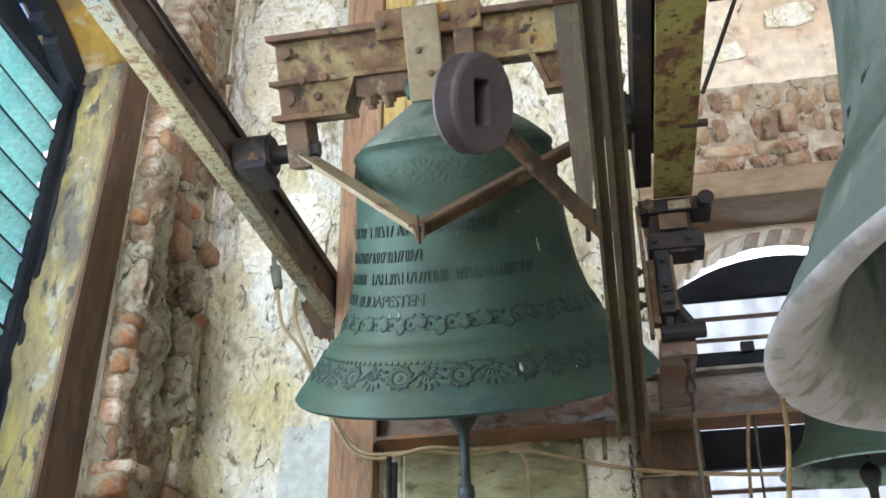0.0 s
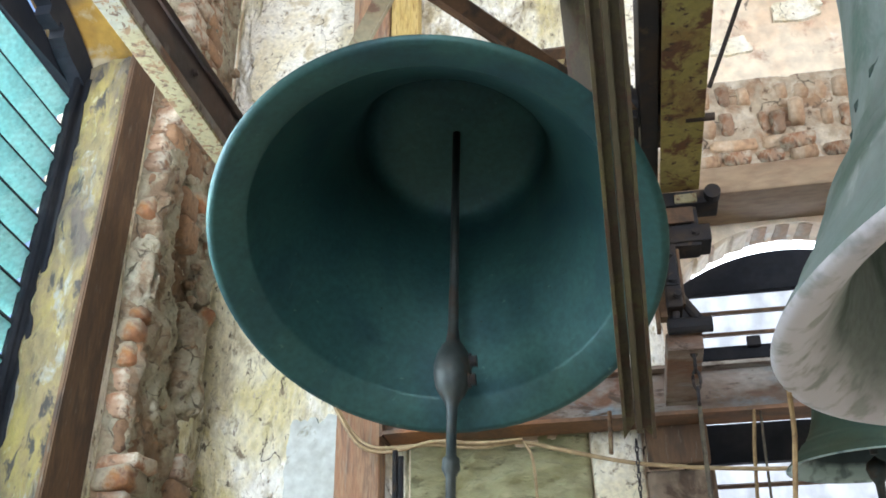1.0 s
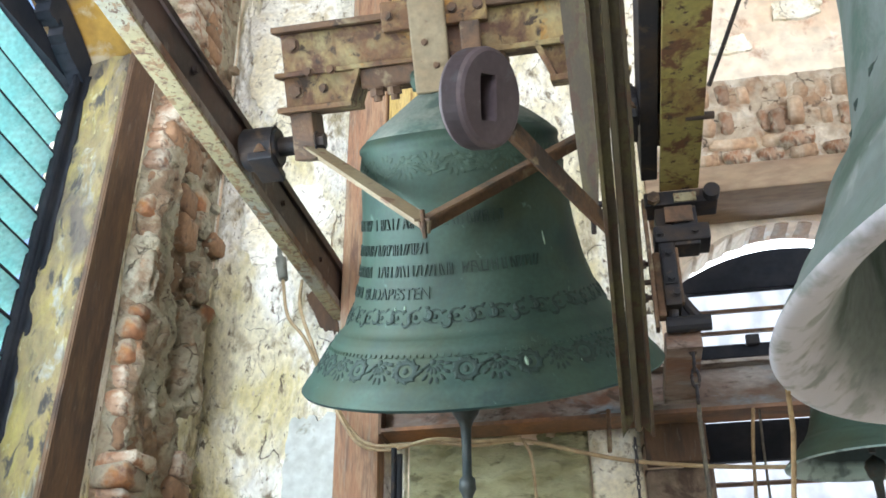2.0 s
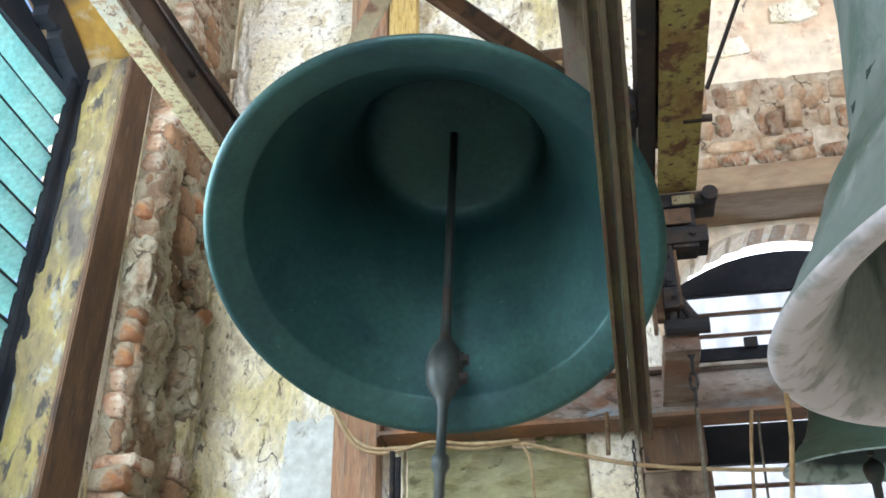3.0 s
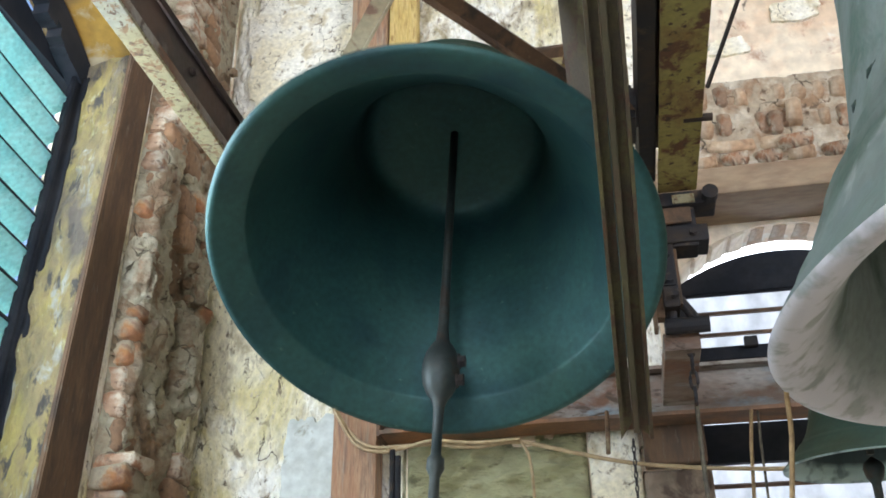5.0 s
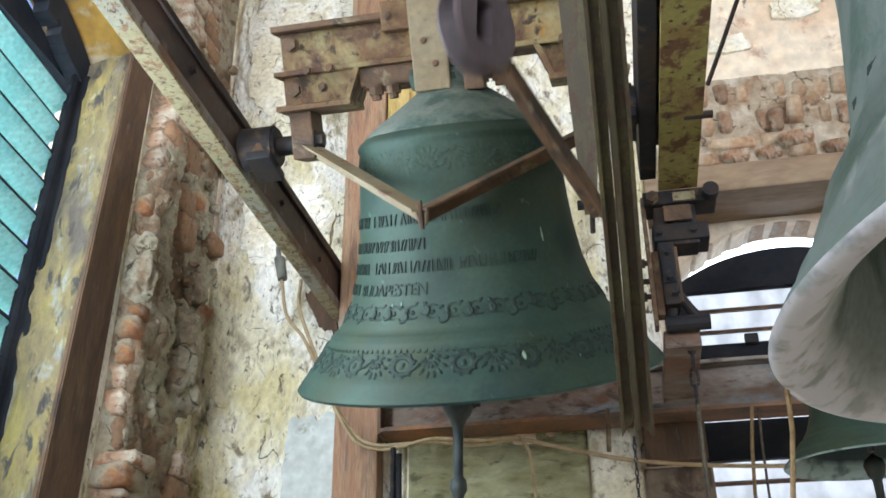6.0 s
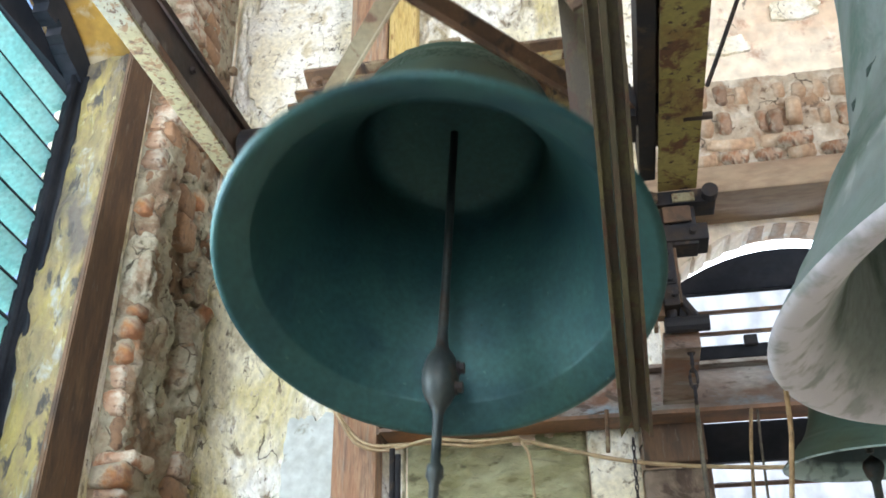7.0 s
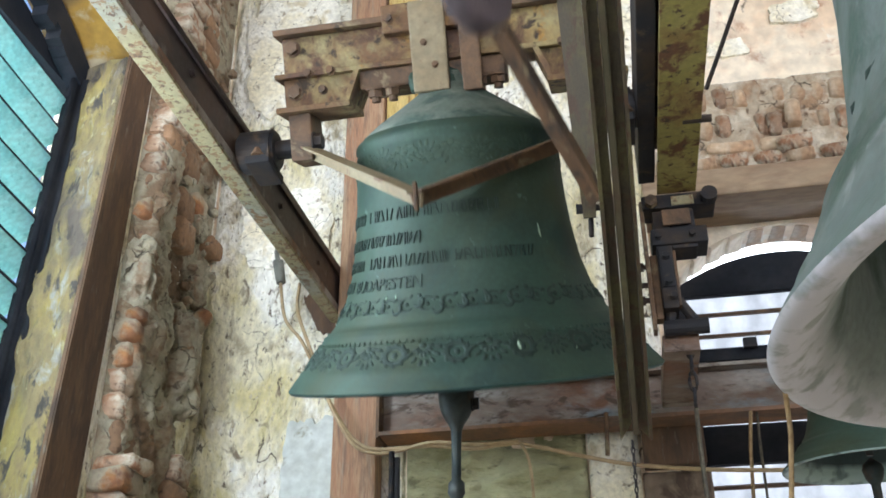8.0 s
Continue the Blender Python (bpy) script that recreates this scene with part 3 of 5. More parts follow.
part("plaster_skin", displaced_grid(2.95, 3.095, 2.745, 3.25, 0.014, lambda u, z: 0.010 + 0.5 * plaster_height(u, z), "x", X_WEST, 1), M_PLASTER, wall_west, "stained limewash", smooth=True)


LEAN = 0.055


# ochre window reveal, splayed
def reveal():
    bm = bmesh.new()
    lo, hi = X_WEST - 0.225, X_WEST - 0.012
    # jamb lining: an uneven splayed slab
    n, rows = 70, []
    for i in range(n + 1):
        z = 1.75 + (3.72 - 1.75) * i / n
        row = []
        for j in range(15):
            s = j / 14
            x = lo + (hi - lo) * s
            y = 2.345 + (2.318 - 2.345) * s + 0.05 * (1 - s) ** 6 + LEAN * (z - 3.3) + 0.014 * fbm(s * 5, z * 14, 6.1) + 0.012 * fbm(s * 2, z * 6, 2.2) + 0.02 * (s > 0.97)
            row.append(bm.verts.new((x, y, z)))
        rows.append(row)
    for p, q in zip(rows, rows[1:]):
        for j in range(14):
            bm.faces.new((p[j], p[j + 1], q[j + 1], q[j]))
    part("window_reveal", bm, M_OCHRE, wall_west, "flaking ochre and grey limewash reveal", smooth=True)
    # arch soffit lining
    pts = arch(1.30, 2.44, 3.722, 0.20, 24)
    bm = bmesh.new()
    r0 = [bm.verts.new((X_WEST - 0.319, y, z - 0.004)) for y, z in pts]
    r1 = [bm.verts.new((hi, y, z - 0.02)) for y, z in pts]
    r2 = [bm.verts.new((hi, y, z + 0.03)) for y, z in pts]
    for i in range(24):
        bm.faces.new((r0[i], r0[i + 1], r1[i + 1], r1[i]))
        bm.faces.new((r1[i], r1[i + 1], r2[i + 1], r2[i]))
    part("arch_soffit", bm, M_OCHRE_DEEP, wall_west, "deep yellow limewashed arch soffit", smooth=True)


reveal()

# lintel over the north window, in two stepped timbers
thing("lintel", boxes((0.17, 1.45, Y_NORTH - 0.012, Y_NORTH + 0.12, 3.385, 3.496), (0.17, 1.45, Y_NORTH + 0.122, Y_NORTH + 0.257, 3.40, 3.496), bevel=0.008), M_WOOD_DUST, label="dusty brown timber lintel over the window", category="lintel", kind="structure")


# ---- louvred windows ----
def west_window():
    w0, w1, sill, spring, rise = WEST_WIN
    p = X_WEST - 0.275
    g = base("window_west", label="turquoise slatted shutter in a dark frame", category="window", kind="structure")
    a, b, f = p - 0.03, p + 0.03, 0.07
    bm = bmesh.new()
    prism(bm, [(w0, sill), (w0 + f, sill), (w0 + f, spring), (w0, spring)], "x", a, b)
    prism(bm, [(w0 + f, sill), (w1 - f, sill), (w1 - f, sill + f), (w0 + f, sill + f)], "x", a, b)
    part("frame", bm, M_SHUTTER, g, "dark painted shutter frame")
    # Dark post widened and rounded to carry the shade on the reveal's inner edge.
    bm = bmesh.new()
    prism(bm, [(2.315 - 0.085, sill), (2.395 - 0.085, sill), (2.395 + 0.02, spring - 0.03), (2.315 + 0.02, spring - 0.03)], "x", p + 0.036, p + 0.110)
    bmesh.ops.bevel(bm, geom=list(bm.edges), offset=0.030, segments=5, affect="EDGES")
    part("stile", bm, M_SHUTTER, g, "dark rounded shutter stile standing in for the reveal's shaded edge too", smooth=True)
    bm = bmesh.new()
    pts = arch(w0, w1, spring, rise, 40)
    for (u0, z0), (u1, z1) in zip(pts, pts[1:]):
        t = 0.15 + 0.008 * math.sin(u0 * 37) if not (2.04 < u0 < 2.10 or 2.155 < u0 < 2.18) else 0.115
        prism(bm, [(u0, z0 - t), (u1, z1 - t), (u1, z1 - 0.026), (u0, z0 - 0.026)], "x", p + 0.034, p + 0.088)
    part("head_rail", bm, M_SHUTTER, g, "dark broken arched head rail")
    bm = bmesh.new()
    pts = [(u, z - 0.135) for u, z in arch(w0, w1, spring, rise)]
    prism(bm, [(w0, spring - 0.07), (w1, spring - 0.07)] + list(reversed([q for q in pts if q[1] > spring - 0.07])), "x", a, b)
    part("head_panel", bm, M_SHUTTER, g, "dark arched head panel")
    bm = bmesh.new()
    s0, s1 = -(w1 - w0) / 2 + f - 0.005, (w1 - w0) / 2 - 0.078
    prism(bm, [(s0, -0.066), (s1 + 0.025, -0.066), (s1, 0.066), (s0, 0.066)], "z", -0.003, 0.003)
    me = finish("slat", bm, M_LOUVER)
    # Dark strip standing in for the shadow line under each slat.
    lip = finish("slat_shade", boxes((s0, s1 + 0.025, -0.072, -0.0665, -0.022, 0.004)), M_SHUTTER)
    z = 3.568
    i = 0
    while z > sill + 0.1:
        s = new("slat", me)
        s.parent = g
        s.matrix_basis = pose(p, (w0 + w1) / 2, z, 0, 0, 90) @ pose(0, 0, 0, -42 + 2.5 * math.sin(i * 2.1), 4.2 + 0.35 * math.sin(i * 1.3), 0)
        e = new("slat_shade", lip)
        e.parent = s
        z -= 0.119
        i += 1
    bm = bmesh.new()
    rod(bm, (p + 0.05, 2.415, 3.12), (p + 0.14, 2.40, 3.12), 0.018, 14)
    part("hinge_pin", bm, M_DARK_STEEL, g, "dark iron hinge pin")


def north_window():
    w0, w1, sill = 0.262, NORTH_WIN[1], 1.75
    p = Y_NORTH + 0.36
    g = base("window_north", label="slatted shutter with bright gaps in a dark frame", category="window", kind="structure")
    a, b, f = p - 0.020, p + 0.012, 0.035
    bm = bmesh.new()
    for x0, x1, z0, z1 in ((0.19, w0 + f, sill, 3.16), (w1 - f, w1, sill, 3.16), (w0 + f, w1 - f, 2.514, 2.652), (w0 + f, w1 - f, 2.895, 2.943)):
        prism(bm, [(x0, z0), (x1, z0), (x1, z1), (x0, z1)], "y", a, b)
    part("frame", bm, M_SHUTTER, g, "dark painted shutter frame")
    bm = bmesh.new()
    prism(bm, [(0.215, 3.1605), (1.105, 3.1605)] + list(reversed(arch(0.215, 1.10, 3.158, 0.158))), "y", a, b)
    part("head_panel", bm, M_SHUTTER, g, "dark arched head panel")
    bm = bmesh.new()
    box(bm, -(w1 - w0) / 2 + f, (w1 - w0) / 2 - f, -0.033, 0.033, -0.006, 0.006)
    me = finish("slat", bm, M_WOOD_BROWN)
    for z in (3.083, 2.998, 2.862, 2.785, 2.439, 2.355, 2.269, 2.183, 2.097, 2.011, 1.925, 1.839):
        s = new("slat", me)
        s.parent = g
        s.matrix_basis = pose((w0 + w1) / 2, p, z, 18, 0, 0)
    # Not a part of the window: added to make the gaps glow evenly.
    part("sheet", boxes((w0 + f, w1 - f, p + 0.040, p + 0.043, 1.78, 3.205)), M_SHEET, g, "added translucent sheet standing in for the bright slat faces")
    part("latch", boxes((0.478, 0.526, p - 0.05, p - 0.026, 2.929, 2.967), bevel=0.004), M_DARK_STEEL, g)


west_window()
north_window()


# ---- bells ----
OUTER = [(0.0, -0.145), (0.066, -0.145), (0.072, -0.112), (0.094, -0.088), (0.145, -0.052), (0.198, -0.016), (0.240, 0.018), (0.2545, 0.031), (0.259, 0.038), (0.260, 0.048), (0.256, 0.056), (0.259, 0.064), (0.264, 0.13), (0.269, 0.20),
         (0.278, 0.28), (0.293, 0.36), (0.316, 0.43), (0.333, 0.463), (0.340, 0.470), (0.346, 0.486), (0.358, 0.500), (0.366, 0.503), (0.368, 0.508), (0.376, 0.512), (0.379, 0.520), (0.388, 0.530), (0.412, 0.562), (0.432, 0.588), (0.440, 0.592), (0.446, 0.602), (0.464, 0.622), (0.475, 0.637)]
INNER = [(0.471, 0.644), (0.460, 0.645), (0.456, 0.6435), (0.404, 0.606), (0.400, 0.602), (0.398, 0.597), (0.378, 0.556), (0.346, 0.495), (0.312, 0.43), (0.280, 0.36), (0.256, 0.28), (0.244, 0.20), (0.236, 0.12), (0.228, 0.07), (0.20, 0.05), (0.13, 0.035), (0.0, 0.03)]


def bell_profile(R, waist=0.0):
    """waist: how much stouter than the swinging bell above the lip."""
    s = R / 0.475
    return [(r * s * (1 + waist * min(1.0, max(0.0, (0.60 - d) / 0.25)) * min(1.0, r / 0.2)), -d * s) for r, d in OUTER + INNER]


def on_bell(depth, angle, proud=0.0):
    """The pose of a mark on the swinging bell's outside: depth below the axis, angle from the front."""
    for (r0, d0), (r1, d1) in zip(OUTER, OUTER[1:]):
        if d0 <= depth <= d1 and d1 > d0:
            break
    r = r0 + (r1 - r0) * (depth - d0) / (d1 - d0)
    (ra, da), (rb, db) = [(np.interp(q, [d for _, d in OUTER[3:]], [x for x, _ in OUTER[3:]]), q) for q in (depth - 0.02, depth + 0.02)]
    sl = math.atan2(rb - ra, db - da)
    t = Vector((math.cos(angle), math.sin(angle), 0))
    n = Vector((math.sin(angle) * math.cos(sl), -math.cos(angle) * math.cos(sl), math.sin(sl)))
    u = n.cross(t)
    m = Matrix((t, u, n)).transposed().to_4x4()
    return Matrix.Translation(Vector((r * math.sin(angle), -r * math.cos(angle), -depth)) + n * proud) @ m


AXIS = (-0.344, 2.067, 3.069)
swing_bell = base("swinging_bell", pose(*AXIS), label="large green bronze bell with raised lettering, swinging on a rusted yoke", category="bell")
whole = bell_profile(0.475)
part("bell_body", lathe(bmesh.new(), whole[:len(OUTER)], 144), M_BELL, swing_bell, "green patinated bronze bell body", smooth=True)
part("bell_inside", lathe(bmesh.new(), whole[len(OUTER) - 1:], 144), M_BELL_INSIDE, swing_bell, "inner face of the bell, tinted bluer for the light inside", smooth=True)
roof = [(0.068, 0.142), (0.0745, 0.1125), (0.096, 0.0895), (0.146, 0.0535), (0.199, 0.0175), (0.240, -0.0165), (0.239, -0.019), (0.199, 0.014), (0.145, 0.050), (0.093, 0.086), (0.070, 0.112), (0.068, 0.142)]
part("bell_shoulder", lathe(bmesh.new(), roof, 144), M_BELL_DUST, swing_bell, "dusty sloping bell shoulder", smooth=True)


def strokes(bm, m, w, h, rng):
    """One unreadable raised mark: a few plain bars."""
    kind = rng.randrange(5)
    b = 0.0034

    def one(x0, x1, y0, y1, turn=0.0):
        box(bm, -(x1 - x0) / 2, (x1 - x0) / 2, -(y1 - y0) / 2, (y1 - y0) / 2, -0.003, 0.0022, m=m @ pose((x0 + x1) / 2, (y0 + y1) / 2, 0, 0, 0, turn))
    one(-w / 2, -w / 2 + b, -h / 2, h / 2, rng.choice((0, 0, 0, -14)))
    if kind != 1:
        one(w / 2 - b, w / 2, -h / 2, h / 2, rng.choice((0, 0, 16, -18)))
    if kind in (0, 2):
        one(-w / 2 + b, w / 2 - b, -b / 2, b / 2, rng.uniform(-25, 25))
    if kind in (2, 3):
        one(-w / 2 + b, w / 2 - b, h / 2 - b, h / 2)
    if kind == 4:
        one(-w / 2 + b, w / 2 - b, -h / 2, -h / 2 + b)


def lettering():
    rng = random.Random(4)
    for depth, a0, a1, gaps in ((0.232, -84, 26, (9,)), (0.294, -86, -10, ()), (0.346, -88, 40, (10,)), (0.396, -90, -56, (2,))):
        bm = bmesh.new()
        a, i = a0, 0
        while a < a1:
            w = rng.uniform(0.008, 0.018)
            if i not in gaps:
                strokes(bm, on_bell(depth, radians(a), 0.001), w, 0.027, rng)
            r = float(np.interp(depth, [d for _, d in OUTER[3:]], [x for x, _ in OUTER[3:]]))
            a += math.degrees((w + 0.007) / r)
            i += 1
        tagged(part("lettering", bm, M_BELL_DARK, swing_bell, "row of raised unreadable lettering"), kind="stuff")


lettering()


def raised_word(word, depth, a0, a1, height):
    """A raised word wrapped round the bell, from angle a0 to a1."""
    font = bpy.data.curves.new("word", "FONT")
    font.body, font.size, font.extrude = word, 1.0, 0.0
    tmp = new("word", font)
    bpy.context.view_layer.update()
    flat = bpy.data.meshes.new_from_object(tmp.evaluated_get(bpy.context.evaluated_depsgraph_get()))
    bpy.data.objects.remove(tmp)
    bm = bmesh.new()
    bm.from_mesh(flat)
    bpy.data.meshes.remove(flat)
    bmesh.ops.subdivide_edges(bm, edges=[e for e in bm.edges if e.calc_length() > 0.3], cuts=2)
    top = bmesh.ops.extrude_face_region(bm, geom=list(bm.faces))["geom"]
    raised = {v for v in top if isinstance(v, bmesh.types.BMVert)}
    xs = [v.co.x for v in bm.verts]
    x0, x1, h = min(xs), max(xs), max(v.co.y for v in bm.verts)
    for v in bm.verts:
        a = radians(a0 + (a1 - a0) * (v.co.x - x0) / (x1 - x0))
        d = depth + height * (0.5 - v.co.y / h)
        v.co = on_bell(d, a, 0.0028 if v in raised else -0.002).translation
    return part("lettering", bm, M_BELL_DARK, swing_bell, "raised cast word")


raised_word("BUDAPESTEN", 0.398, -53, -12, 0.027)


def ring_bump(bm, m, R, r, n=18, k=6, arc=2 * math.pi, start=0.0):
    rings = []
    full = arc > 6.28
    count = n if full else n + 1
    for i in range(count):
        a = start + arc * i / n
        c = Vector((math.cos(a) * R, math.sin(a) * R, 0))
        d = Vector((math.cos(a), math.sin(a), 0))
        taper = 1.0 if full else 0.4 + 0.6 * math.sin(math.pi * i / n)
        rings.append([bm.verts.new(m @ (c + taper * r * (math.cos(2 * math.pi * j / k) * d + math.sin(2 * math.pi * j / k) * Vector((0, 0, 0.7))))) for j in range(k)])
    for i in range(n if full else n):
        p, q = rings[i], rings[(i + 1) % count]
        for j in range(k):
            bm.faces.new((p[j], p[(j + 1) % k], q[(j + 1) % k], q[j]))


def blob(bm, m, x, y, sx, sy, sz, turn=0):
    bmesh.ops.create_icosphere(bm, subdivisions=1, radius=1.0, matrix=m @ pose(x, y, 0, 0, 0, turn) @ Matrix.Diagonal((sx, sy, sz, 1)))


def ornaments():
    # upper band of scrolls
    bm = bmesh.new()
    I = Matrix.Identity(4)
    ring_bump(bm, I, 0.015, 0.0045, arc=4.8, start=0.6)
    ring_bump(bm, I @ pose(0.026, -0.004, 0), 0.010, 0.004, arc=4.6, start=3.4)
    blob(bm, I, 0, 0, 0.006, 0.006, 0.004)
    blob(bm, I, 0.012, 0.016, 0.008, 0.004, 0.004, 30)
    blob(bm, I, 0.03, 0.012, 0.007, 0.004, 0.004, -30)
    me = finish("scroll", bm, M_BELL_DARK, True)
    n = 40
    for i in range(n):
        ob = new("scroll", me)
        ob.parent = swing_bell
        ob.matrix_basis = on_bell(0.452, 2 * math.pi * i / n) @ Matrix.Diagonal((1.15, 1.15, 0.75, 1)) @ pose(0, 0, 0, 0, 0, 20 * math.sin(i * 2.7))
    for a, depth, w, h in ((22, 0.560, 0.005, 0.014), (40, 0.572, 0.003, 0.012), (-24, 0.43, 0.003, 0.007), (-29, 0.432, 0.002, 0.006), (47, 0.30, 0.0025, 0.02)):
        bm = bmesh.new()
        blob(bm, I, 0, 0, w, h, 0.0016)
        part("dropping", bm, M_DROPPING, swing_bell, "pale dried drip", smooth=True, m=on_bell(depth, radians(a), 0.001))
    # lower band: wreaths and leaf sprays by turns
    bm = bmesh.new()
    ring_bump(bm, I, 0.018, 0.0055, n=14)
    for k in range(10):
        a = 2 * math.pi * k / 10
        blob(bm, I, 0.021 * math.cos(a), 0.021 * math.sin(a), 0.008, 0.004, 0.005, math.degrees(a) + 40)
    blob(bm, I, 0, 0, 0.006, 0.008, 0.005)
    wreath = finish("wreath", bm, M_BELL_DARK, True)
    bm = bmesh.new()
    for k in range(7):
        a = math.pi * (0.1 + 0.8 * k / 6)
        for q in (0.012, 0.024):
            blob(bm, I, q * math.cos(a) * 1.1, 0.020 - q * math.sin(a) * 1.7, 0.009, 0.004, 0.005, -math.degrees(a))
    blob(bm, I, 0, 0.018, 0.007, 0.007, 0.005)
    spray = finish("leaf_spray", bm, M_BELL_DARK, True)
    n = 36
    for i in range(n):
        ob = new("leaf_spray" if i % 2 else "wreath", spray if i % 2 else wreath)
        ob.parent = swing_bell
        ob.matrix_basis = on_bell(0.562, 2 * math.pi * (i + 0.3) / n) @ pose(0, 0, 0, 0, 0, 16 * math.sin(i * 3.1)) @ Matrix.Diagonal((1.3 + 0.12 * math.sin(i * 1.7), 1.25, 0.62, 1))
    faint = spray.copy()
    faint.materials[0] = M_BELL
    for i in range(26):
        ob = new("leaf_spray", faint)
        ob.parent = swing_bell
        ob.matrix_basis = on_bell(0.098, 2 * math.pi * (i + 0.4) / 26) @ pose(0, 0, 0, 0, 0, 180 * (i % 2) + 25 * math.sin(i * 1.9)) @ Matrix.Diagonal((1.35, 1.2, 0.30, 1))
    bm = bmesh.new()
    n = 150
    for i in range(n):
        box(bm, -0.004, 0.004, -0.004, 0.004, -0.002, 0.003, m=on_bell(0.533, 2 * math.pi * i / n))
    tagged(part("bead_band", bm, M_BELL, swing_bell, "row of small cast beads"), kind="stuff")


ornaments()


def bolt(bm, x, y, z, axis=(0, -1, 0), r=0.016, h=0.014):
    a = Vector((x, y, z))
    d = Vector(axis)
    rod(bm, a, a + d * 0.004, r * 1.25, 14)
    rod(bm, a + d * 0.004, a + d * (0.004 + h), r, 6)


def yoke():
    # cranked headstock: high girder over the crown, deeper ends down to the journals
    yk = boxes((-0.435, 0.435, -0.048, 0.048, 0.186, 0.286), bevel=0.004)
    part("yoke", yk, M_RUST_YELLOW, swing_bell, "rusted yellow riveted steel yoke")
    part("yoke_flange", boxes((-0.45, 0.45, -0.078, 0.078, 0.2865, 0.303), bevel=0.003), M_RUST, swing_bell)
    part("yoke_flange", boxes((-0.455, 0.455, -0.072, 0.072, 0.172, 0.1855), bevel=0.003), M_RUST_YELLOW, swing_bell)
    for s in (-1, 1):
        bm = bmesh.new()
        prism(bm, [(s * 0.435, 0.1715), (s * 0.24, 0.1715), (s * 0.275, 0.096), (s * 0.435, 0.096)], "y", -0.052, 0.052)
        prism(bm, [(s * 0.24, 0.1715), (s * 0.225, 0.1715), (s * 0.262, 0.085), (s * 0.277, 0.085)], "y", -0.075, 0.075)
        box(bm, s * 0.455, s * 0.255, -0.078, 0.078, 0.0805, 0.0955, bevel=0.003)
        part("yoke_end", bm, M_RUST_YELLOW, swing_bell, "deep riveted end of the yoke")
        part("journal_hanger", boxes((s * 0.43, s * 0.37, -0.055, 0.055, -0.045, 0.080), bevel=0.006), M_RUST, swing_bell)
        bm = bmesh.new()
        rod(bm, (s * 0.37, 0, 0), (s * 0.545, 0, 0), 0.026, 20)
        part("journal", bm, M_DARK_STEEL, swing_bell, smooth=False)
        for z, x in ((0.255, 0.405), (0.135, 0.405), (0.135, 0.33), (0.178, 0.30), (0.178, 0.36)):
            bm = bmesh.new()
            bolt(bm, s * x, -0.0525 if z < 0.17 else (-0.0485 if z > 0.2 else -0.0725), z, r=0.017 if x > 0.4 else 0.010)
            part("bolt", bm, M_RUST, swing_bell)
    for x0, x1, z0, z1, mat in ((-0.080, 0.012, 0.085, 0.322, M_TAN), (0.046, 0.096, 0.075, 0.25, M_RUST)):
        part("strap", boxes((x0, x1, -0.108, -0.086, z0, z1), bevel=0.005), mat, swing_bell)
    part("cap_plate", boxes((-0.155, 0.115, -0.085, 0.085, 0.252, 0.328), bevel=0.006), M_RUST_YELLOW, swing_bell, "rusted plate clamped over the yoke")
    for x in (-0.135, 0.03, 0.095):
        bm = bmesh.new()
        bolt(bm, x, -0.0855, 0.29, (0, -1, 0), 0.011, 0.010)
        part("bolt", bm, M_RUST, swing_bell)
    for x in (-0.045, -0.02):
        bm = bmesh.new()
        bolt(bm, x, -0.1085, 0.15 + 0.06 * (x < -0.03), (0, -1, 0), 0.007, 0.006)
        part("bolt", bm, M_RUST, swing_bell)
    bm = bmesh.new()
    box(bm, -0.23, 0.15, -0.06, 0.06, 0.12, 0.1715, bevel=0.008)
    part("packing_block", bm, M_RUST, swing_bell)
    for x in (-0.19, -0.145, 0.085, 0.13):
        bm = bmesh.new()
        rod(bm, (x, -0.05, 0.12), (x, -0.05, 0.085), 0.012, 10)
        bolt(bm, x, -0.05, 0.12, (0, 0, -1), 0.02, 0.018)
        part("hanger_bolt", bm, M_RUST, swing_bell)
    for x in (-0.06, 0.035):
        bm = bmesh.new()
        tube(bm, [(x - 0.02, -0.06, 0.10), (x - 0.025, -0.05, 0.14), (x, 0.0, 0.168), (x + 0.025, 0.05, 0.14), (x + 0.02, 0.06, 0.10)], 0.016, 10)
        part("crown_loop", bm, M_BELL, swing_bell, smooth=True)


yoke()


def bar(a, b, w, t, up=(0, 0, 1)):
    """An L-section bar from a to b."""
    a, b = Vector(a), Vector(b)
    d = (b - a).normalized()
    s = d.cross(Vector(up)).normalized()
    u = s.cross(d)
    bm = bmesh.new()
    L = (b - a).length
    box(bm, -w / 2, w / 2, 0, L, -t / 2, t / 2)
    box(bm, -w / 2, -w / 2 + t, 0, L, -w * 0.8, -t / 2 - 0.0005)
    m = Matrix((s, d, u)).transposed().to_4x4()
    bmesh.ops.transform(bm, matrix=Matrix.Translation(a) @ m, verts=bm.verts)
    return bm


APEX = Vector((-0.026, -0.493, -0.222))
part("bracket_arm", bar((-0.385, -0.045, -0.01), APEX, 0.042, 0.006), M_TAN, swing_bell, "flaking cream angle iron")
part("bracket_arm", bar(APEX, (0.36, -0.06, -0.04), 0.042, 0.006), M_RUST, swing_bell, "rusted angle iron")
part("bracket_tip", boxes((-0.030, -0.022, -0.50, -0.482, -0.262, -0.20), bevel=0.002), M_RUST, swing_bell)
bm = bmesh.new()
bolt(bm, -0.365, -0.055, 0.0, (1, 0, 0), 0.022, 0.02)
part("bolt", bm, M_DARK_STEEL, swing_bell)
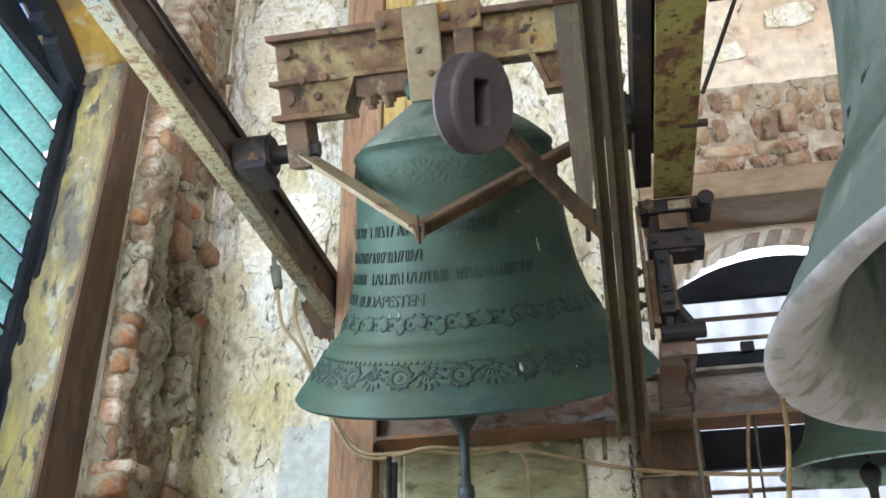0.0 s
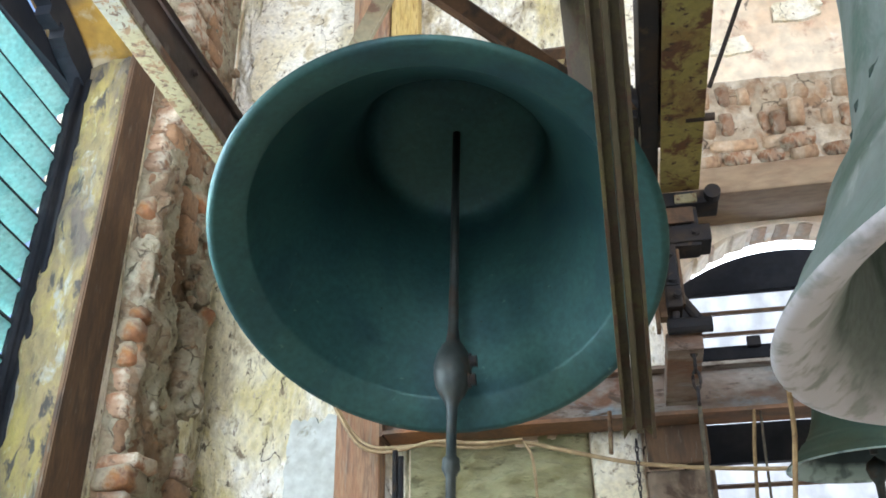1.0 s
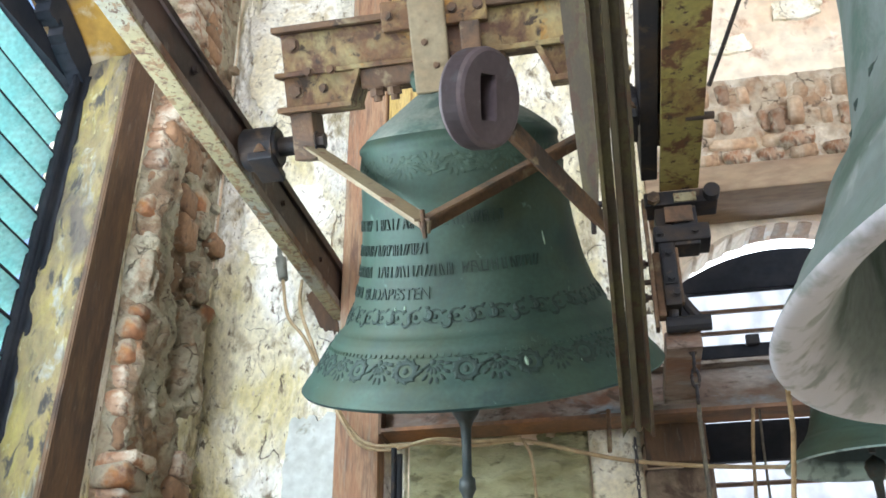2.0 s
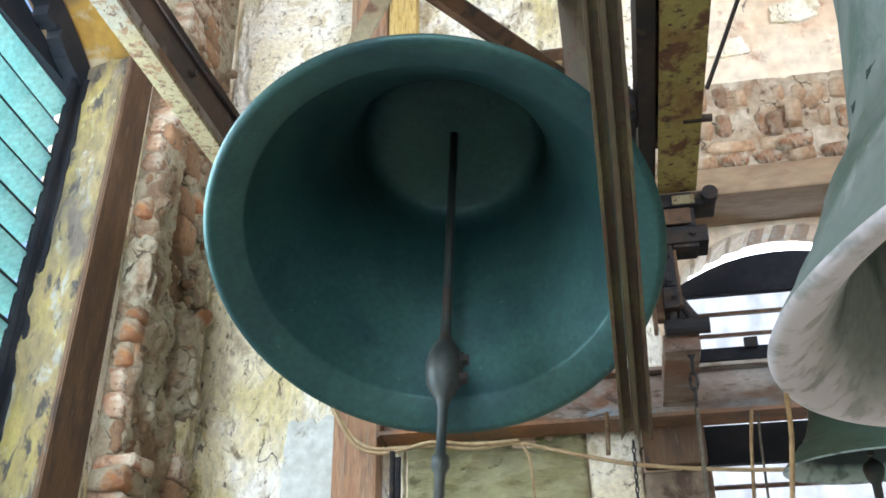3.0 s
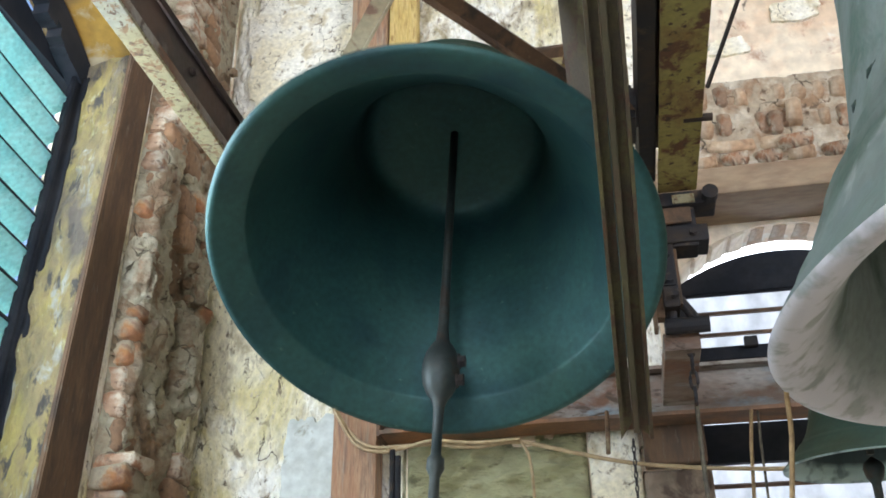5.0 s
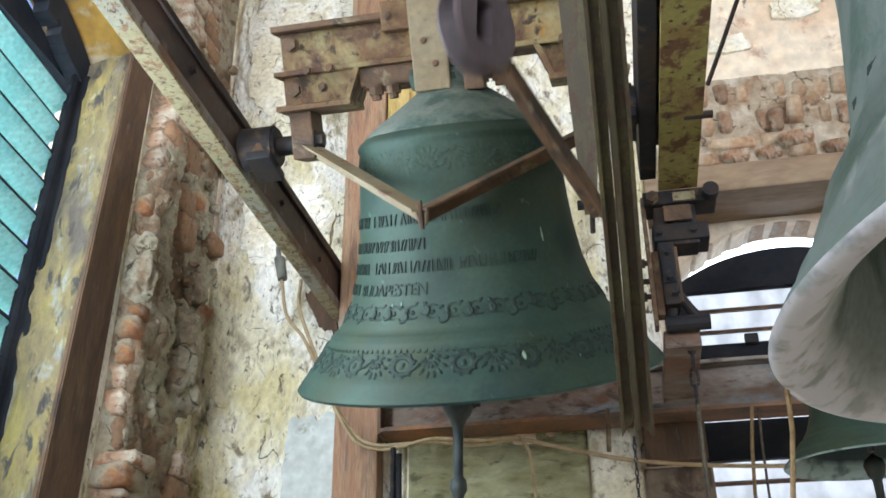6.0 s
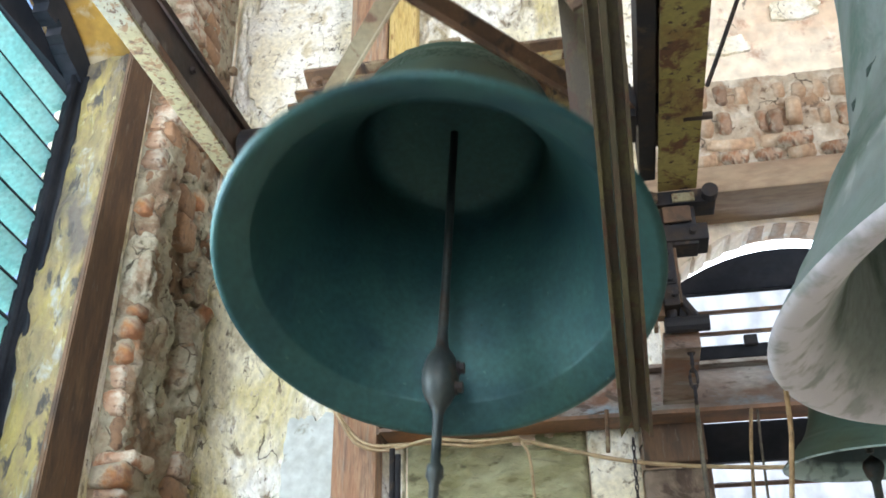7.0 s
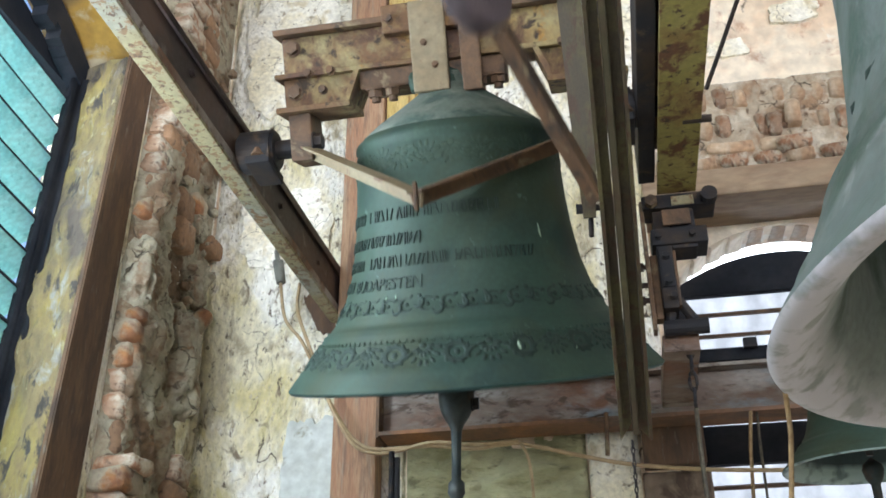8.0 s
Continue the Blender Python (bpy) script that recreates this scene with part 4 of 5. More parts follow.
PIVOT, TIP = Vector((0.352, -0.40, -0.27)), Vector((0.194, -0.758, -0.068))
lever = part("lever_arm", bar((0, 0, 0), TIP - PIVOT, 0.042, 0.008), M_RUST, swing_bell, "rusted tipping lever of angle iron")
lever.location = PIVOT
part("lever_plate", boxes((0.385, 0.400, -0.42, 0.03, -0.29, -0.23), bevel=0.003), M_RUST, swing_bell)


def counterweight():
    """A round slab with a rectangular hole through it."""
    bm = bmesh.new()
    n, R, t = 40, 0.089, 0.027

    def hole(a):
        c, s = math.cos(a), math.sin(a)
        k = min(0.023 / max(abs(c), 1e-6), 0.040 / max(abs(s), 1e-6))
        return c * k - 0.012, s * k
    prof = [(1.0, -0.6), (1.0, 0.6), (0.97, 0.86), (0.90, 1.0)]
    rings = []
    angs = [2 * math.pi * i / n for i in range(n)]
    rings.append([bm.verts.new((*hole(a), -t)) for a in angs])
    for k, h in [(k, -h) for k, h in reversed(prof)] + prof:
        rings.append([bm.verts.new((R * k * math.cos(a), R * k * math.sin(a), t * h)) for a in angs])
    rings.append([bm.verts.new((*hole(a), t)) for a in angs])
    for p, q in zip(rings, rings[1:] + rings[:1]):
        for i in range(n):
            bm.faces.new((p[i], p[(i + 1) % n], q[(i + 1) % n], q[i]))
    return bm


WEIGHT_Z = Vector((0.86, -0.50, -0.08)).normalized()
WEIGHT_X = Vector((0.05, 0.0, 1.0)).cross(WEIGHT_Z).normalized()
WEIGHT_POSE = Matrix.Translation(Vector((0.159, -0.837, -0.023)) - PIVOT) @ Matrix((WEIGHT_X, WEIGHT_Z.cross(WEIGHT_X), WEIGHT_Z)).transposed().to_4x4()
part("counterweight", counterweight(), M_WEIGHT, lever, "purple-grey round counterweight with a slot", m=WEIGHT_POSE)

# Dark plate added behind the slot in place of the shade inside it.
part("slot_shade", boxes((-0.042, 0.022, -0.045, 0.045, -0.031, -0.0275)), M_DARK_STEEL, lever, m=WEIGHT_POSE)

clapper_pivot = (0.0, 0.0, -0.03)
bm = bmesh.new()
lathe(bm, [(0, 0), (0.010, 0), (0.0105, -0.40), (0.012, -0.575), (0.016, -0.610), (0.026, -0.623), (0.036, -0.643), (0.0415, -0.667), (0.042, -0.690), (0.038, -0.715), (0.029, -0.736), (0.019, -0.750), (0.0125, -0.767), (0.011, -0.81), (0.011, -0.877), (0.018, -0.885), (0.0195, -0.907), (0.014, -0.917), (0.011, -0.925), (0.011, -1.05), (0, -1.05)], 28)
clapper = part("clapper", bm, M_IRON, swing_bell, "dark iron clapper with a ball and tail", smooth=True)
clapper.location = clapper_pivot
bm = bmesh.new()
bolt(bm, 0.038, 0.0, -0.660, (1, 0, 0), 0.014, 0.012)
bolt(bm, 0.036, 0.0, -0.705, (1, 0, 0), 0.014, 0.012)
part("ball_bolts", bm, M_DARK_STEEL, clapper)


INNER_SOFT = [(0.472, 0.643), (0.464, 0.6455), (0.452, 0.6425), (0.434, 0.632), (0.414, 0.615), (0.402, 0.602), (0.393, 0.586), (0.378, 0.556)]


def still_bell(name, label, m, R, mat, inside, clap=0.0, waist=0.0):
    g = base(name, m, label=label, category="bell")
    s = R / 0.475
    k = len(OUTER)
    prof = [(r, h + 0.637 * s) for r, h in bell_profile(R, waist)]
    mouth = [(r * s, (0.637 - d) * s) for r, d in INNER_SOFT]
    part("bell_body", lathe(bmesh.new(), prof[:k], 144), mat, g, smooth=True)
    part("bell_inside", lathe(bmesh.new(), [prof[k - 1]] + mouth + prof[k + 7:], 144), inside, g, "worn lip painted paler for the light on it, and inner face of the bell", smooth=True)
    bm = bmesh.new()
    rod(bm, (0, 0, 0.60 * s), (0, 0, 0.06 * s), 0.02 * s, 14)
    lathe(bm, [(0, 0.07 * s), (0.05 * s, 0.03 * s), (0.058 * s, 0), (0.045 * s, -0.05 * s), (0.025 * s, -0.08 * s), (0.022 * s, -0.2 * s), (0, -0.2 * s)], 24, pose(0, 0, clap * s))
    part("clapper", bm, M_IRON, g, smooth=True)
    bm = bmesh.new()
    rod(bm, (0, 0, 0.70 * s), (0, 0, 0.78 * s), 0.06 * s, 14)
    part("crown", bm, mat, g)
    return g


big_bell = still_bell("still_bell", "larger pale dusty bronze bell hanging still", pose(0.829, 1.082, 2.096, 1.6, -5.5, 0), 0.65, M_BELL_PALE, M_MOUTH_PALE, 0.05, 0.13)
small_bell = still_bell("small_bell", "small dark green bell hanging still by the window", pose(0.615, 2.55, 2.252, 3, 0, 0), 0.215, M_BELL, M_MOUTH_TEAL, -0.02)


def big_bell_relief():
    """Raised scrolls round the larger bell's waist."""
    s = 0.65 / 0.475
    bm = bmesh.new()
    for depth, n, k, out in ((0.425, 40, 0.95, 0.024), (0.16, 34, 0.6, 0.032)):
        for i in range(n):
            mm = Matrix.Translation((0, 0, 0.637 * s)) @ Matrix.Scale(s, 4) @ on_bell(depth, 2 * math.pi * i / n, out) @ Matrix.Scale(k, 4)
            ring_bump(bm, mm, 0.013, 0.004, n=9, k=5, arc=4.2, start=i * 1.1)
            blob(bm, mm, 0.018, 0.006, 0.010, 0.004, 0.005, 60)
            blob(bm, mm, -0.010, -0.014, 0.010, 0.004, 0.005, 20)
    tagged(part("relief_band", bm, M_BELL_DARK, big_bell, "bands of raised scrolls", smooth=True), kind="stuff")


big_bell_relief()

# ---- bell frame ----
fb = base("frame_beam", label="channel beam with cream paint flaking, carrying the bearing", category="beam")
def west_beam():
    """A channel with its back to the window, a little askew, its lower flange painted cream."""
    def bar_between(sections):
        bm = bmesh.new()
        rows = [[bm.verts.new((x, y, z)) for x, z in sec] for y, sec in sections]
        for k in range(4):
            bm.faces.new((rows[0][k], rows[0][(k + 1) % 4], rows[1][(k + 1) % 4], rows[1][k]))
        bm.faces.new(rows[0]), bm.faces.new(rows[1])
        bmesh.ops.bevel(bm, geom=list(bm.edges), offset=0.0015, segments=1, affect="EDGES")
        return bm

    def section(y, x0, x1, z0, z1):
        s = 0.012 * (y - 2.1)
        r = 0.022 * (y - 2.1)
        return y, [(x0 + s, z0), (x1 + 0.4 * s, z0), (x1 + 0.4 * s, z1 + r * (z1 > 3.1)), (x0 + s, z1 + r * (z1 > 3.1))]
    for x0, x1, z0, z1, mat, lab in ((-0.985, -0.934, 3.010, 3.020, M_CREAM, "flaking cream painted flange"), (-0.9515, -0.9405, 3.0205, 3.160, M_BROWN_STEEL, "dark rust-brown web"),
                                     (-0.985, -0.929, 3.1605, 3.174, M_BROWN_STEEL, "dark upper flange"), (-0.9400, -0.9345, 3.0205, 3.046, M_RUST_GREY, "grey worn lip")):
        part("web" if z1 - z0 > 0.05 else "flange", bar_between([section(-1.59, x0, x1, z0, z1), section(3.085, x0, x1, z0, z1)]), mat, fb, lab)
    for y in (1.75, 2.40, 2.78):
        bm = bmesh.new()
        bolt(bm, -0.9400, y, 3.10, (1, 0, 0), 0.009, 0.008)
        part("bolt", bm, M_BROWN_STEEL, fb)


west_beam()

fb2 = base("frame_beam", label="rusted yellow steel beam between two bells", category="beam")
part("flange", boxes((0.170, 0.275, -1.59, 2.39, 3.00, 3.012), bevel=0.002), M_YELLOW_PAINT, fb2, "yellow paint gone to rust")
part("web", boxes((0.215, 0.227, -1.59, 2.39, 3.0125, 3.15)), M_RUST, fb2)
part("flange", boxes((0.170, 0.275, -1.59, 2.39, 3.1505, 3.162), bevel=0.002), M_RUST, fb2)
part("end_block", boxes((0.2755, 0.318, 1.40, 1.60, 2.99, 3.07), bevel=0.004), M_DARK_STEEL, fb2)
part("side_channel", boxes((0.122, 0.166, -1.59, 2.36, 3.022, 3.16), bevel=0.003), M_DARK_STEEL, fb2, "dark steel side channel")

cb = base("cross_beam", label="rust-stained steel I-beam behind the bells", category="beam")
part("flange", boxes((-0.75, 1.8, 2.925, 3.05, 2.535, 2.548), bevel=0.002), M_RUST_ORANGE, cb, "orange rusted flange")
part("web", boxes((-0.75, 1.8, 2.985, 3.0, 2.5485, 2.69)), M_RUST_GREY, cb)
part("flange", boxes((-0.75, 1.8, 2.94, 3.05, 2.6905, 2.703), bevel=0.002), M_RUST_GREY, cb)
part("end_plate", boxes((-0.762, -0.7505, 2.93, 3.05, 2.53, 2.708), bevel=0.002), M_RUST, cb)

thing("wall_timber", boxes((0.072, 0.262, 3.03, 3.095, 2.415, 2.56), bevel=0.006), M_WOOD_BROWN, label="dark brown timber set in the wall beside the window", category="timber")
post = thing("timber_post", boxes((-0.925, -0.775, 2.99, 3.085, 0, 4.6), bevel=0.01), M_WOOD_RED, label="rough reddish timber post against the wall", category="post")
thing("timber_post", boxes((-0.77, -0.655, 3.01, 3.085, 2.72, 4.6), bevel=0.01), M_WOOD_YELLOW, label="yellowish timber post against the wall", category="post")
bm = bmesh.new()
prism(bm, [(2.308 + LEAN * -1.7, 1.6), (2.470 + 0.5 * LEAN * -1.7, 1.6), (2.470 + 0.25 * LEAN, 3.80), (2.308 + 0.5 * LEAN, 3.80)], "x", X_WEST - 0.012, X_WEST + 0.006)
bmesh.ops.bevel(bm, geom=list(bm.edges), offset=0.004, segments=2, affect="EDGES")
thing("window_board", bm, M_WOOD_BROWN, label="brown painted board along the window's edge", category="board")


thing("frame_beam", boxes((1.50, 1.60, -1.59, 3.09, 3.00, 3.162), bevel=0.004), M_RUST, label="rusted steel beam carrying the larger bell", category="beam")
thing("headstock", boxes((0.12, 1.66, 1.00, 1.14, 3.163, 3.30), bevel=0.008), M_RUST, label="rusted headstock resting across two beams", category="headstock")
thing("bell_bracket", boxes((0.575, 0.655, 2.44, 2.984, 2.606, 2.66), bevel=0.004), M_RUST, label="steel bracket carrying the small bell", category="bracket")


def bearing(name, x0, x1, flip):
    y, z = AXIS[1], AXIS[2]
    g = base(name, label="greasy dark bearing block bolted to the beam", category="bearing")
    bm = bmesh.new()
    c0, c1 = min(x0, x1), max(x0, x1)
    rod(bm, (c0, y, z), (c1, y, z), 0.058, 28)
    bmesh.ops.bevel(bm, geom=[e for e in bm.edges if abs(e.verts[0].co.x - e.verts[1].co.x) < 1e-6], offset=0.008, segments=2, affect="EDGES")
    part("housing", bm, M_DARK_STEEL, g, smooth=False)
    part("foot", boxes((c0 + 0.030, c1 - 0.005, y - 0.05, y + 0.07, z - 0.064, z - 0.040), bevel=0.004), M_DARK_STEEL, g)
    for yy in (-0.062, 0.062):
        bm = bmesh.new()
        bolt(bm, (c0 + c1) / 2 + 0.012, y + yy * 0.7, z - 0.04, (0, 0, 1), 0.014, 0.016)
        part("bolt", bm, M_RUST, g)


bearing("bearing", -0.928, -0.826, 1)
bearing("bearing", 0.120, 0.052, -1)


def link_bar():
    g = base("link_bar", label="olive painted double channel bar hanging aslant", category="bar")
    a, b = Vector((0.026, 1.42, 2.015)), Vector((0.0335, 0.147, 3.005))
    d = (b - a).normalized()
    s = Vector((1, 0, 0))
    s = (s - d * s.dot(d)).normalized()
    u = s.cross(d)
    m = Matrix.Translation(a) @ Matrix((s, d, u)).transposed().to_4x4()
    L = (b - a).length
    for x0, x1, cut in ((-0.023, -0.005, 0.03), (0.005, 0.023, 0.02)):
        bm = bmesh.new()
        prism(bm, [(x0, 0.0 if x0 < 0 else cut), (x1, cut if x0 < 0 else 0.0), (x1, L), (x0, L)], "z", -0.016, -0.010)
        xx = x0 if x0 < 0 else x1 - 0.005
        box(bm, xx, xx + 0.005, cut, L, -0.0095, 0.02)
        part("channel", bm, M_OLIVE_STEEL, g, m=m)
    part("cross_tie", boxes((-0.02, 0.20, 0.10, 0.20, 2.982, 2.999), bevel=0.002), M_RUST, g)
    # The spine's green patches paint the bar's highlight.
    part("spine", boxes((-0.0045, 0.0045, 0.03, L, -0.008, 0.02), bevel=0.002), M_OLIVE_LIGHT, g, "greenish spine with the bar's highlight painted in", m=m)


link_bar()


def hanger_strap():
    g = base("hanger_strap", label="rusty flat strap with a bolt, hanging beside the bell", category="strap")
    bm = bmesh.new()
    quads = []
    for x0, x1, y, z in ((-0.030, -0.002, 1.93, 2.69), (-0.040, 0.022, 1.84, 2.92), (-0.046, 0.040, 1.70, 3.26)):
        quads.append([bm.verts.new(c) for c in ((x0, y, z), (x1, y, z), (x1, y + 0.014, z + 0.006), (x0, y + 0.014, z + 0.006))])
    for p, q in zip(quads, quads[1:]):
        for k in range(4):
            bm.faces.new((p[k], p[(k + 1) % 4], q[(k + 1) % 4], q[k]))
    bm.faces.new(quads[0]), bm.faces.new(quads[-1])
    part("strap", bm, M_OLIVE_STEEL, g)
    part("cross_tie", boxes((-0.045, 0.21, 1.685, 1.735, 3.163, 3.20), bevel=0.003), M_RUST, g)
    bm = bmesh.new()
    rod(bm, (-0.040, 1.931, 2.715), (0.008, 1.931, 2.715), 0.008, 8)
    rod(bm, (-0.045, 1.931, 2.715), (-0.030, 1.931, 2.715), 0.013, 6)
    part("bolt", bm, M_DARK_STEEL, g)
    bm = bmesh.new()
    rod(bm, (-0.014, 1.955, 2.70), (-0.016, 1.955, 2.655), 0.006, 8)
    part("rod", bm, M_DARK_STEEL, g)


hanger_strap()


def hanger():
    """Clamp plates and a dark hanger below the end of the yellow beam, with a shackle."""
    g = base("beam_hanger", label="greasy dark steel hanger clamped under the beam's end", category="hanger")
    part("clamp", boxes((0.125, 0.322, 2.385, 2.47, 2.955, 2.998), bevel=0.005), M_DARK_STEEL, g)
    bm = bmesh.new()
    rod(bm, (0.305, 2.38, 2.97), (0.305, 2.35, 2.97), 0.022, 14)
    part("bolt", bm, M_DARK_STEEL, g)
    bm = bmesh.new()
    rod(bm, (0.15, 2.38, 2.97), (0.15, 2.36, 2.97), 0.018, 6)
    part("bolt", bm, M_RUST, g)
    part("name_plate", boxes((0.205, 0.265, 2.379, 2.3845, 2.958, 2.985), bevel=0.001), M_CREAM, g, "small pale plate")
    part("column", boxes((0.150, 0.192, 2.40, 2.48, 2.66, 2.9545), (0.1925, 0.262, 2.40, 2.48, 2.835, 2.9545), bevel=0.005), M_DARK_STEEL, g)
    part("cheek", boxes((0.140, 0.290, 2.392, 2.486, 2.845, 2.895), bevel=0.004), M_DARK_STEEL, g)
    part("cheek", boxes((0.130, 0.150, 2.42, 2.46, 2.64, 2.83), bevel=0.004), M_RUST, g)
    bm = bmesh.new()
    rod(bm, (0.148, 2.44, 2.62), (0.262, 2.44, 2.62), 0.022, 12)
    rod(bm, (0.175, 2.44, 2.70), (0.165, 2.44, 2.62), 0.014, 10)
    rod(bm, (0.192, 2.44, 2.70), (0.215, 2.44, 2.66), 0.014, 10)
    rod(bm, (0.215, 2.44, 2.66), (0.240, 2.44, 2.62), 0.014, 10)
    part("shackle", bm, M_DARK_STEEL, g)
    part("angle_iron", boxes((0.118, 0.1285, 2.40, 2.44, 2.60, 2.99), bevel=0.002), M_RUST, g)
    part("angle_iron", boxes((0.1925, 0.200, 2.41, 2.44, 2.67, 2.834), bevel=0.002), M_RUST, g)
    part("cover_plate", boxes((0.155, 0.188, 2.393, 2.3995, 2.72, 2.825), bevel=0.002), M_DARK_STEEL, g)
    part("cover_plate", boxes((0.175, 0.250, 2.384, 2.3915, 2.90, 2.948), bevel=0.002), M_RUST, g)
    for bx, bz in ((0.172, 2.81), (0.172, 2.735), (0.158, 2.87), (0.250, 2.87), (0.18, 2.69)):
        bm = bmesh.new()
        bolt(bm, bx, 2.3925, bz, (0, -1, 0), 0.009, 0.008)
        part("bolt", bm, M_DARK_STEEL, g)
    for bz, bl in ((2.80, 0.10), (2.745, 0.085), (2.70, 0.095)):
        bm = bmesh.new()
        rod(bm, (bl, 2.43, bz), (0.149, 2.43, bz), 0.008, 8)
        rod(bm, (bl, 2.43, bz), (bl + 0.012, 2.43, bz), 0.014, 6)
        part("stud", bm, M_BROWN_STEEL, g)
    part("bracket", boxes((0.14, 0.235, 2.46, 2.92, 2.56, 2.61), bevel=0.004), M_RUST_GREY, g)


hanger()


def line_thing(name, pts, r, mat, label, cat, n=8):
    bm = bmesh.new()
    tube(bm, pts, r, n, curve=name != "rope")
    return thing(name, bm, mat, label=label, category=cat, smooth=True)


line_thing("cable", [(-1.053, 2.94, 3.11), (-1.042, 2.91, 2.99), (-0.987, 2.91, 2.839), (-0.931, 2.91, 2.695), (-0.885, 2.91, 2.606), (-0.83, 2.91, 2.527), (-0.773, 2.91, 2.49), (-0.682, 2.91, 2.484), (-0.574, 2.91, 2.486),
                     (-0.449, 2.91, 2.469), (-0.361, 2.91, 2.475), (-0.291, 2.91, 2.474), (-0.156, 2.91, 2.437), (0.009, 2.91, 2.395), (0.171, 2.91, 2.371), (0.331, 2.91, 2.356), (0.487, 2.91, 2.348), (0.747, 2.91, 2.348), (1.3, 2.95, 2.36)],
           0.0065, M_CABLE, "beige electric cable looped along the wall", "cable")
line_thing("cable", [(-1.12, 2.93, 3.112), (-1.081, 2.90, 2.958), (-1.015, 2.90, 2.868), (-0.949, 2.90, 2.732), (-0.886, 2.895, 2.60), (-0.818, 2.895, 2.497), (-0.744, 2.895, 2.468), (-0.675, 2.90, 2.474), (-0.574, 2.895, 2.492), (-0.44, 2.895, 2.478), (-0.30, 2.90, 2.482)],
           0.006, M_CABLE, "beige electric cable sagging under the beam", "cable")
line_thing("cable", [(-0.294, 2.90, 2.471), (-0.273, 2.91, 2.42), (-0.268, 2.95, 2.305), (-0.27, 3.0, 2.1)], 0.005, M_CABLE, "beige cable end hanging down", "cable")
line_thing("rope", [(0.398, 2.93, 2.536), (0.381, 2.93, 2.424), (0.367, 2.93, 2.276), (0.37, 2.93, 0.0)], 0.0055, M_ROPE, "thin tan rope hanging by the window", "rope")
line_thing("rope", [(0.417, 2.94, 2.536), (0.411, 2.94, 2.425), (0.407, 2.94, 2.276), (0.41, 2.94, 0.0)], 0.004, M_ROPE_DARK, "thin dark rope hanging by the window", "rope")
line_thing("rope", [(0.226, 1.30, 2.055), (0.2245, 1.30, 2.03), (0.2235, 1.30, 2.0), (0.222, 1.30, 1.977), (0.216, 1.30, 1.94), (0.209, 1.30, 1.897), (0.20, 1.30, 1.8), (0.20, 1.30, 0.0)], 0.0034, M_ROPE, "tan bell rope hanging from the larger bell", "rope")
line_thing("rope", [(0.206, 2.5, 2.42), (0.203, 2.5, 2.311), (0.203, 2.5, 2.183), (0.20, 2.5, 1.9)], 0.006, M_ROPE_DARK, "dark rope hanging from a chain", "rope")
line_thing("wire", [(0.36, 1.5, 3.02), (0.308, 1.5, 2.902), (0.259, 1.5, 2.786), (0.219, 1.5, 2.693)], 0.0042, M_DARK_STEEL, "dark wire running to the beam", "wire")
line_thing("rod", [(0.23, 2.05, 3.006), (0.30, 2.05, 3.004)], 0.010, M_DARK_STEEL, "dark threaded rod end beside the beam", "rod")
for x, z0 in ((-0.690, 2.46), (-0.672, 2.44)):
    line_thing("rod", [(x, 2.86, z0), (x + 0.002, 2.87, 1.6)], 0.009, M_DARK_STEEL, "dark steel rod standing before the wall", "rod")
line_thing("rod", [(-0.030, 2.93, 2.56), (-0.036, 2.90, 2.42)], 0.007, M_RUST, "thin rusty rod below the beam", "rod")


def chain(name, a, b, link, mat, label):
    g = base(name, label=label, category="chain")
    a, b = Vector(a), Vector(b)
    n = max(2, round((b - a).length / (link * 1.35)))
    bm = bmesh.new()
    pts = []
    for i in range(17):
        t = 2 * math.pi * i / 16
        pts.append((0.32 * link * math.cos(t), 0, link * 0.85 * math.sin(t)))
    tube(bm, pts, link * 0.16, 6, curve=False)
    me = finish("link", bm, mat, True)
    q = (b - a).to_track_quat("Z", "Y").to_matrix().to_4x4()
    for i in range(n):
        ob = new("link", me)
        ob.parent = g
        ob.matrix_basis = Matrix.Translation(a.lerp(b, (i + 0.5) / n)) @ q @ pose(0, 0, 0, 0, 0, 90 * (i % 2) + 25)
    return g


chain("chain", (0.210, 2.49, 2.60), (0.206, 2.5, 2.42), 0.030, M_DARK_STEEL, "dark steel chain hanging from the shackle")
chain("chain", (0.020, 1.42, 2.02), (0.016, 1.42, 1.80), 0.007, M_DARK_STEEL, "fine dark chain hanging from the bar's end")

# junction box on the beam
jb = base("junction_box", label="small grey cable gland under the beam", category="junction box")
bm = bmesh.new()
rod(bm, (-1.135, 2.93, 3.20), (-1.118, 2.93, 3.115), 0.020, 16, 0.017)
part("gland", bm, M_GREY_PLASTIC, jb)
bm = bmesh.new()
tube(bm, [(-1.135, 2.93, 3.20), (-1.15, 2.95, 3.26), (-1.13, 2.98, 3.32)], 0.009, 8)
part("conduit", bm, M_GREY_PLASTIC, jb, smooth=True)


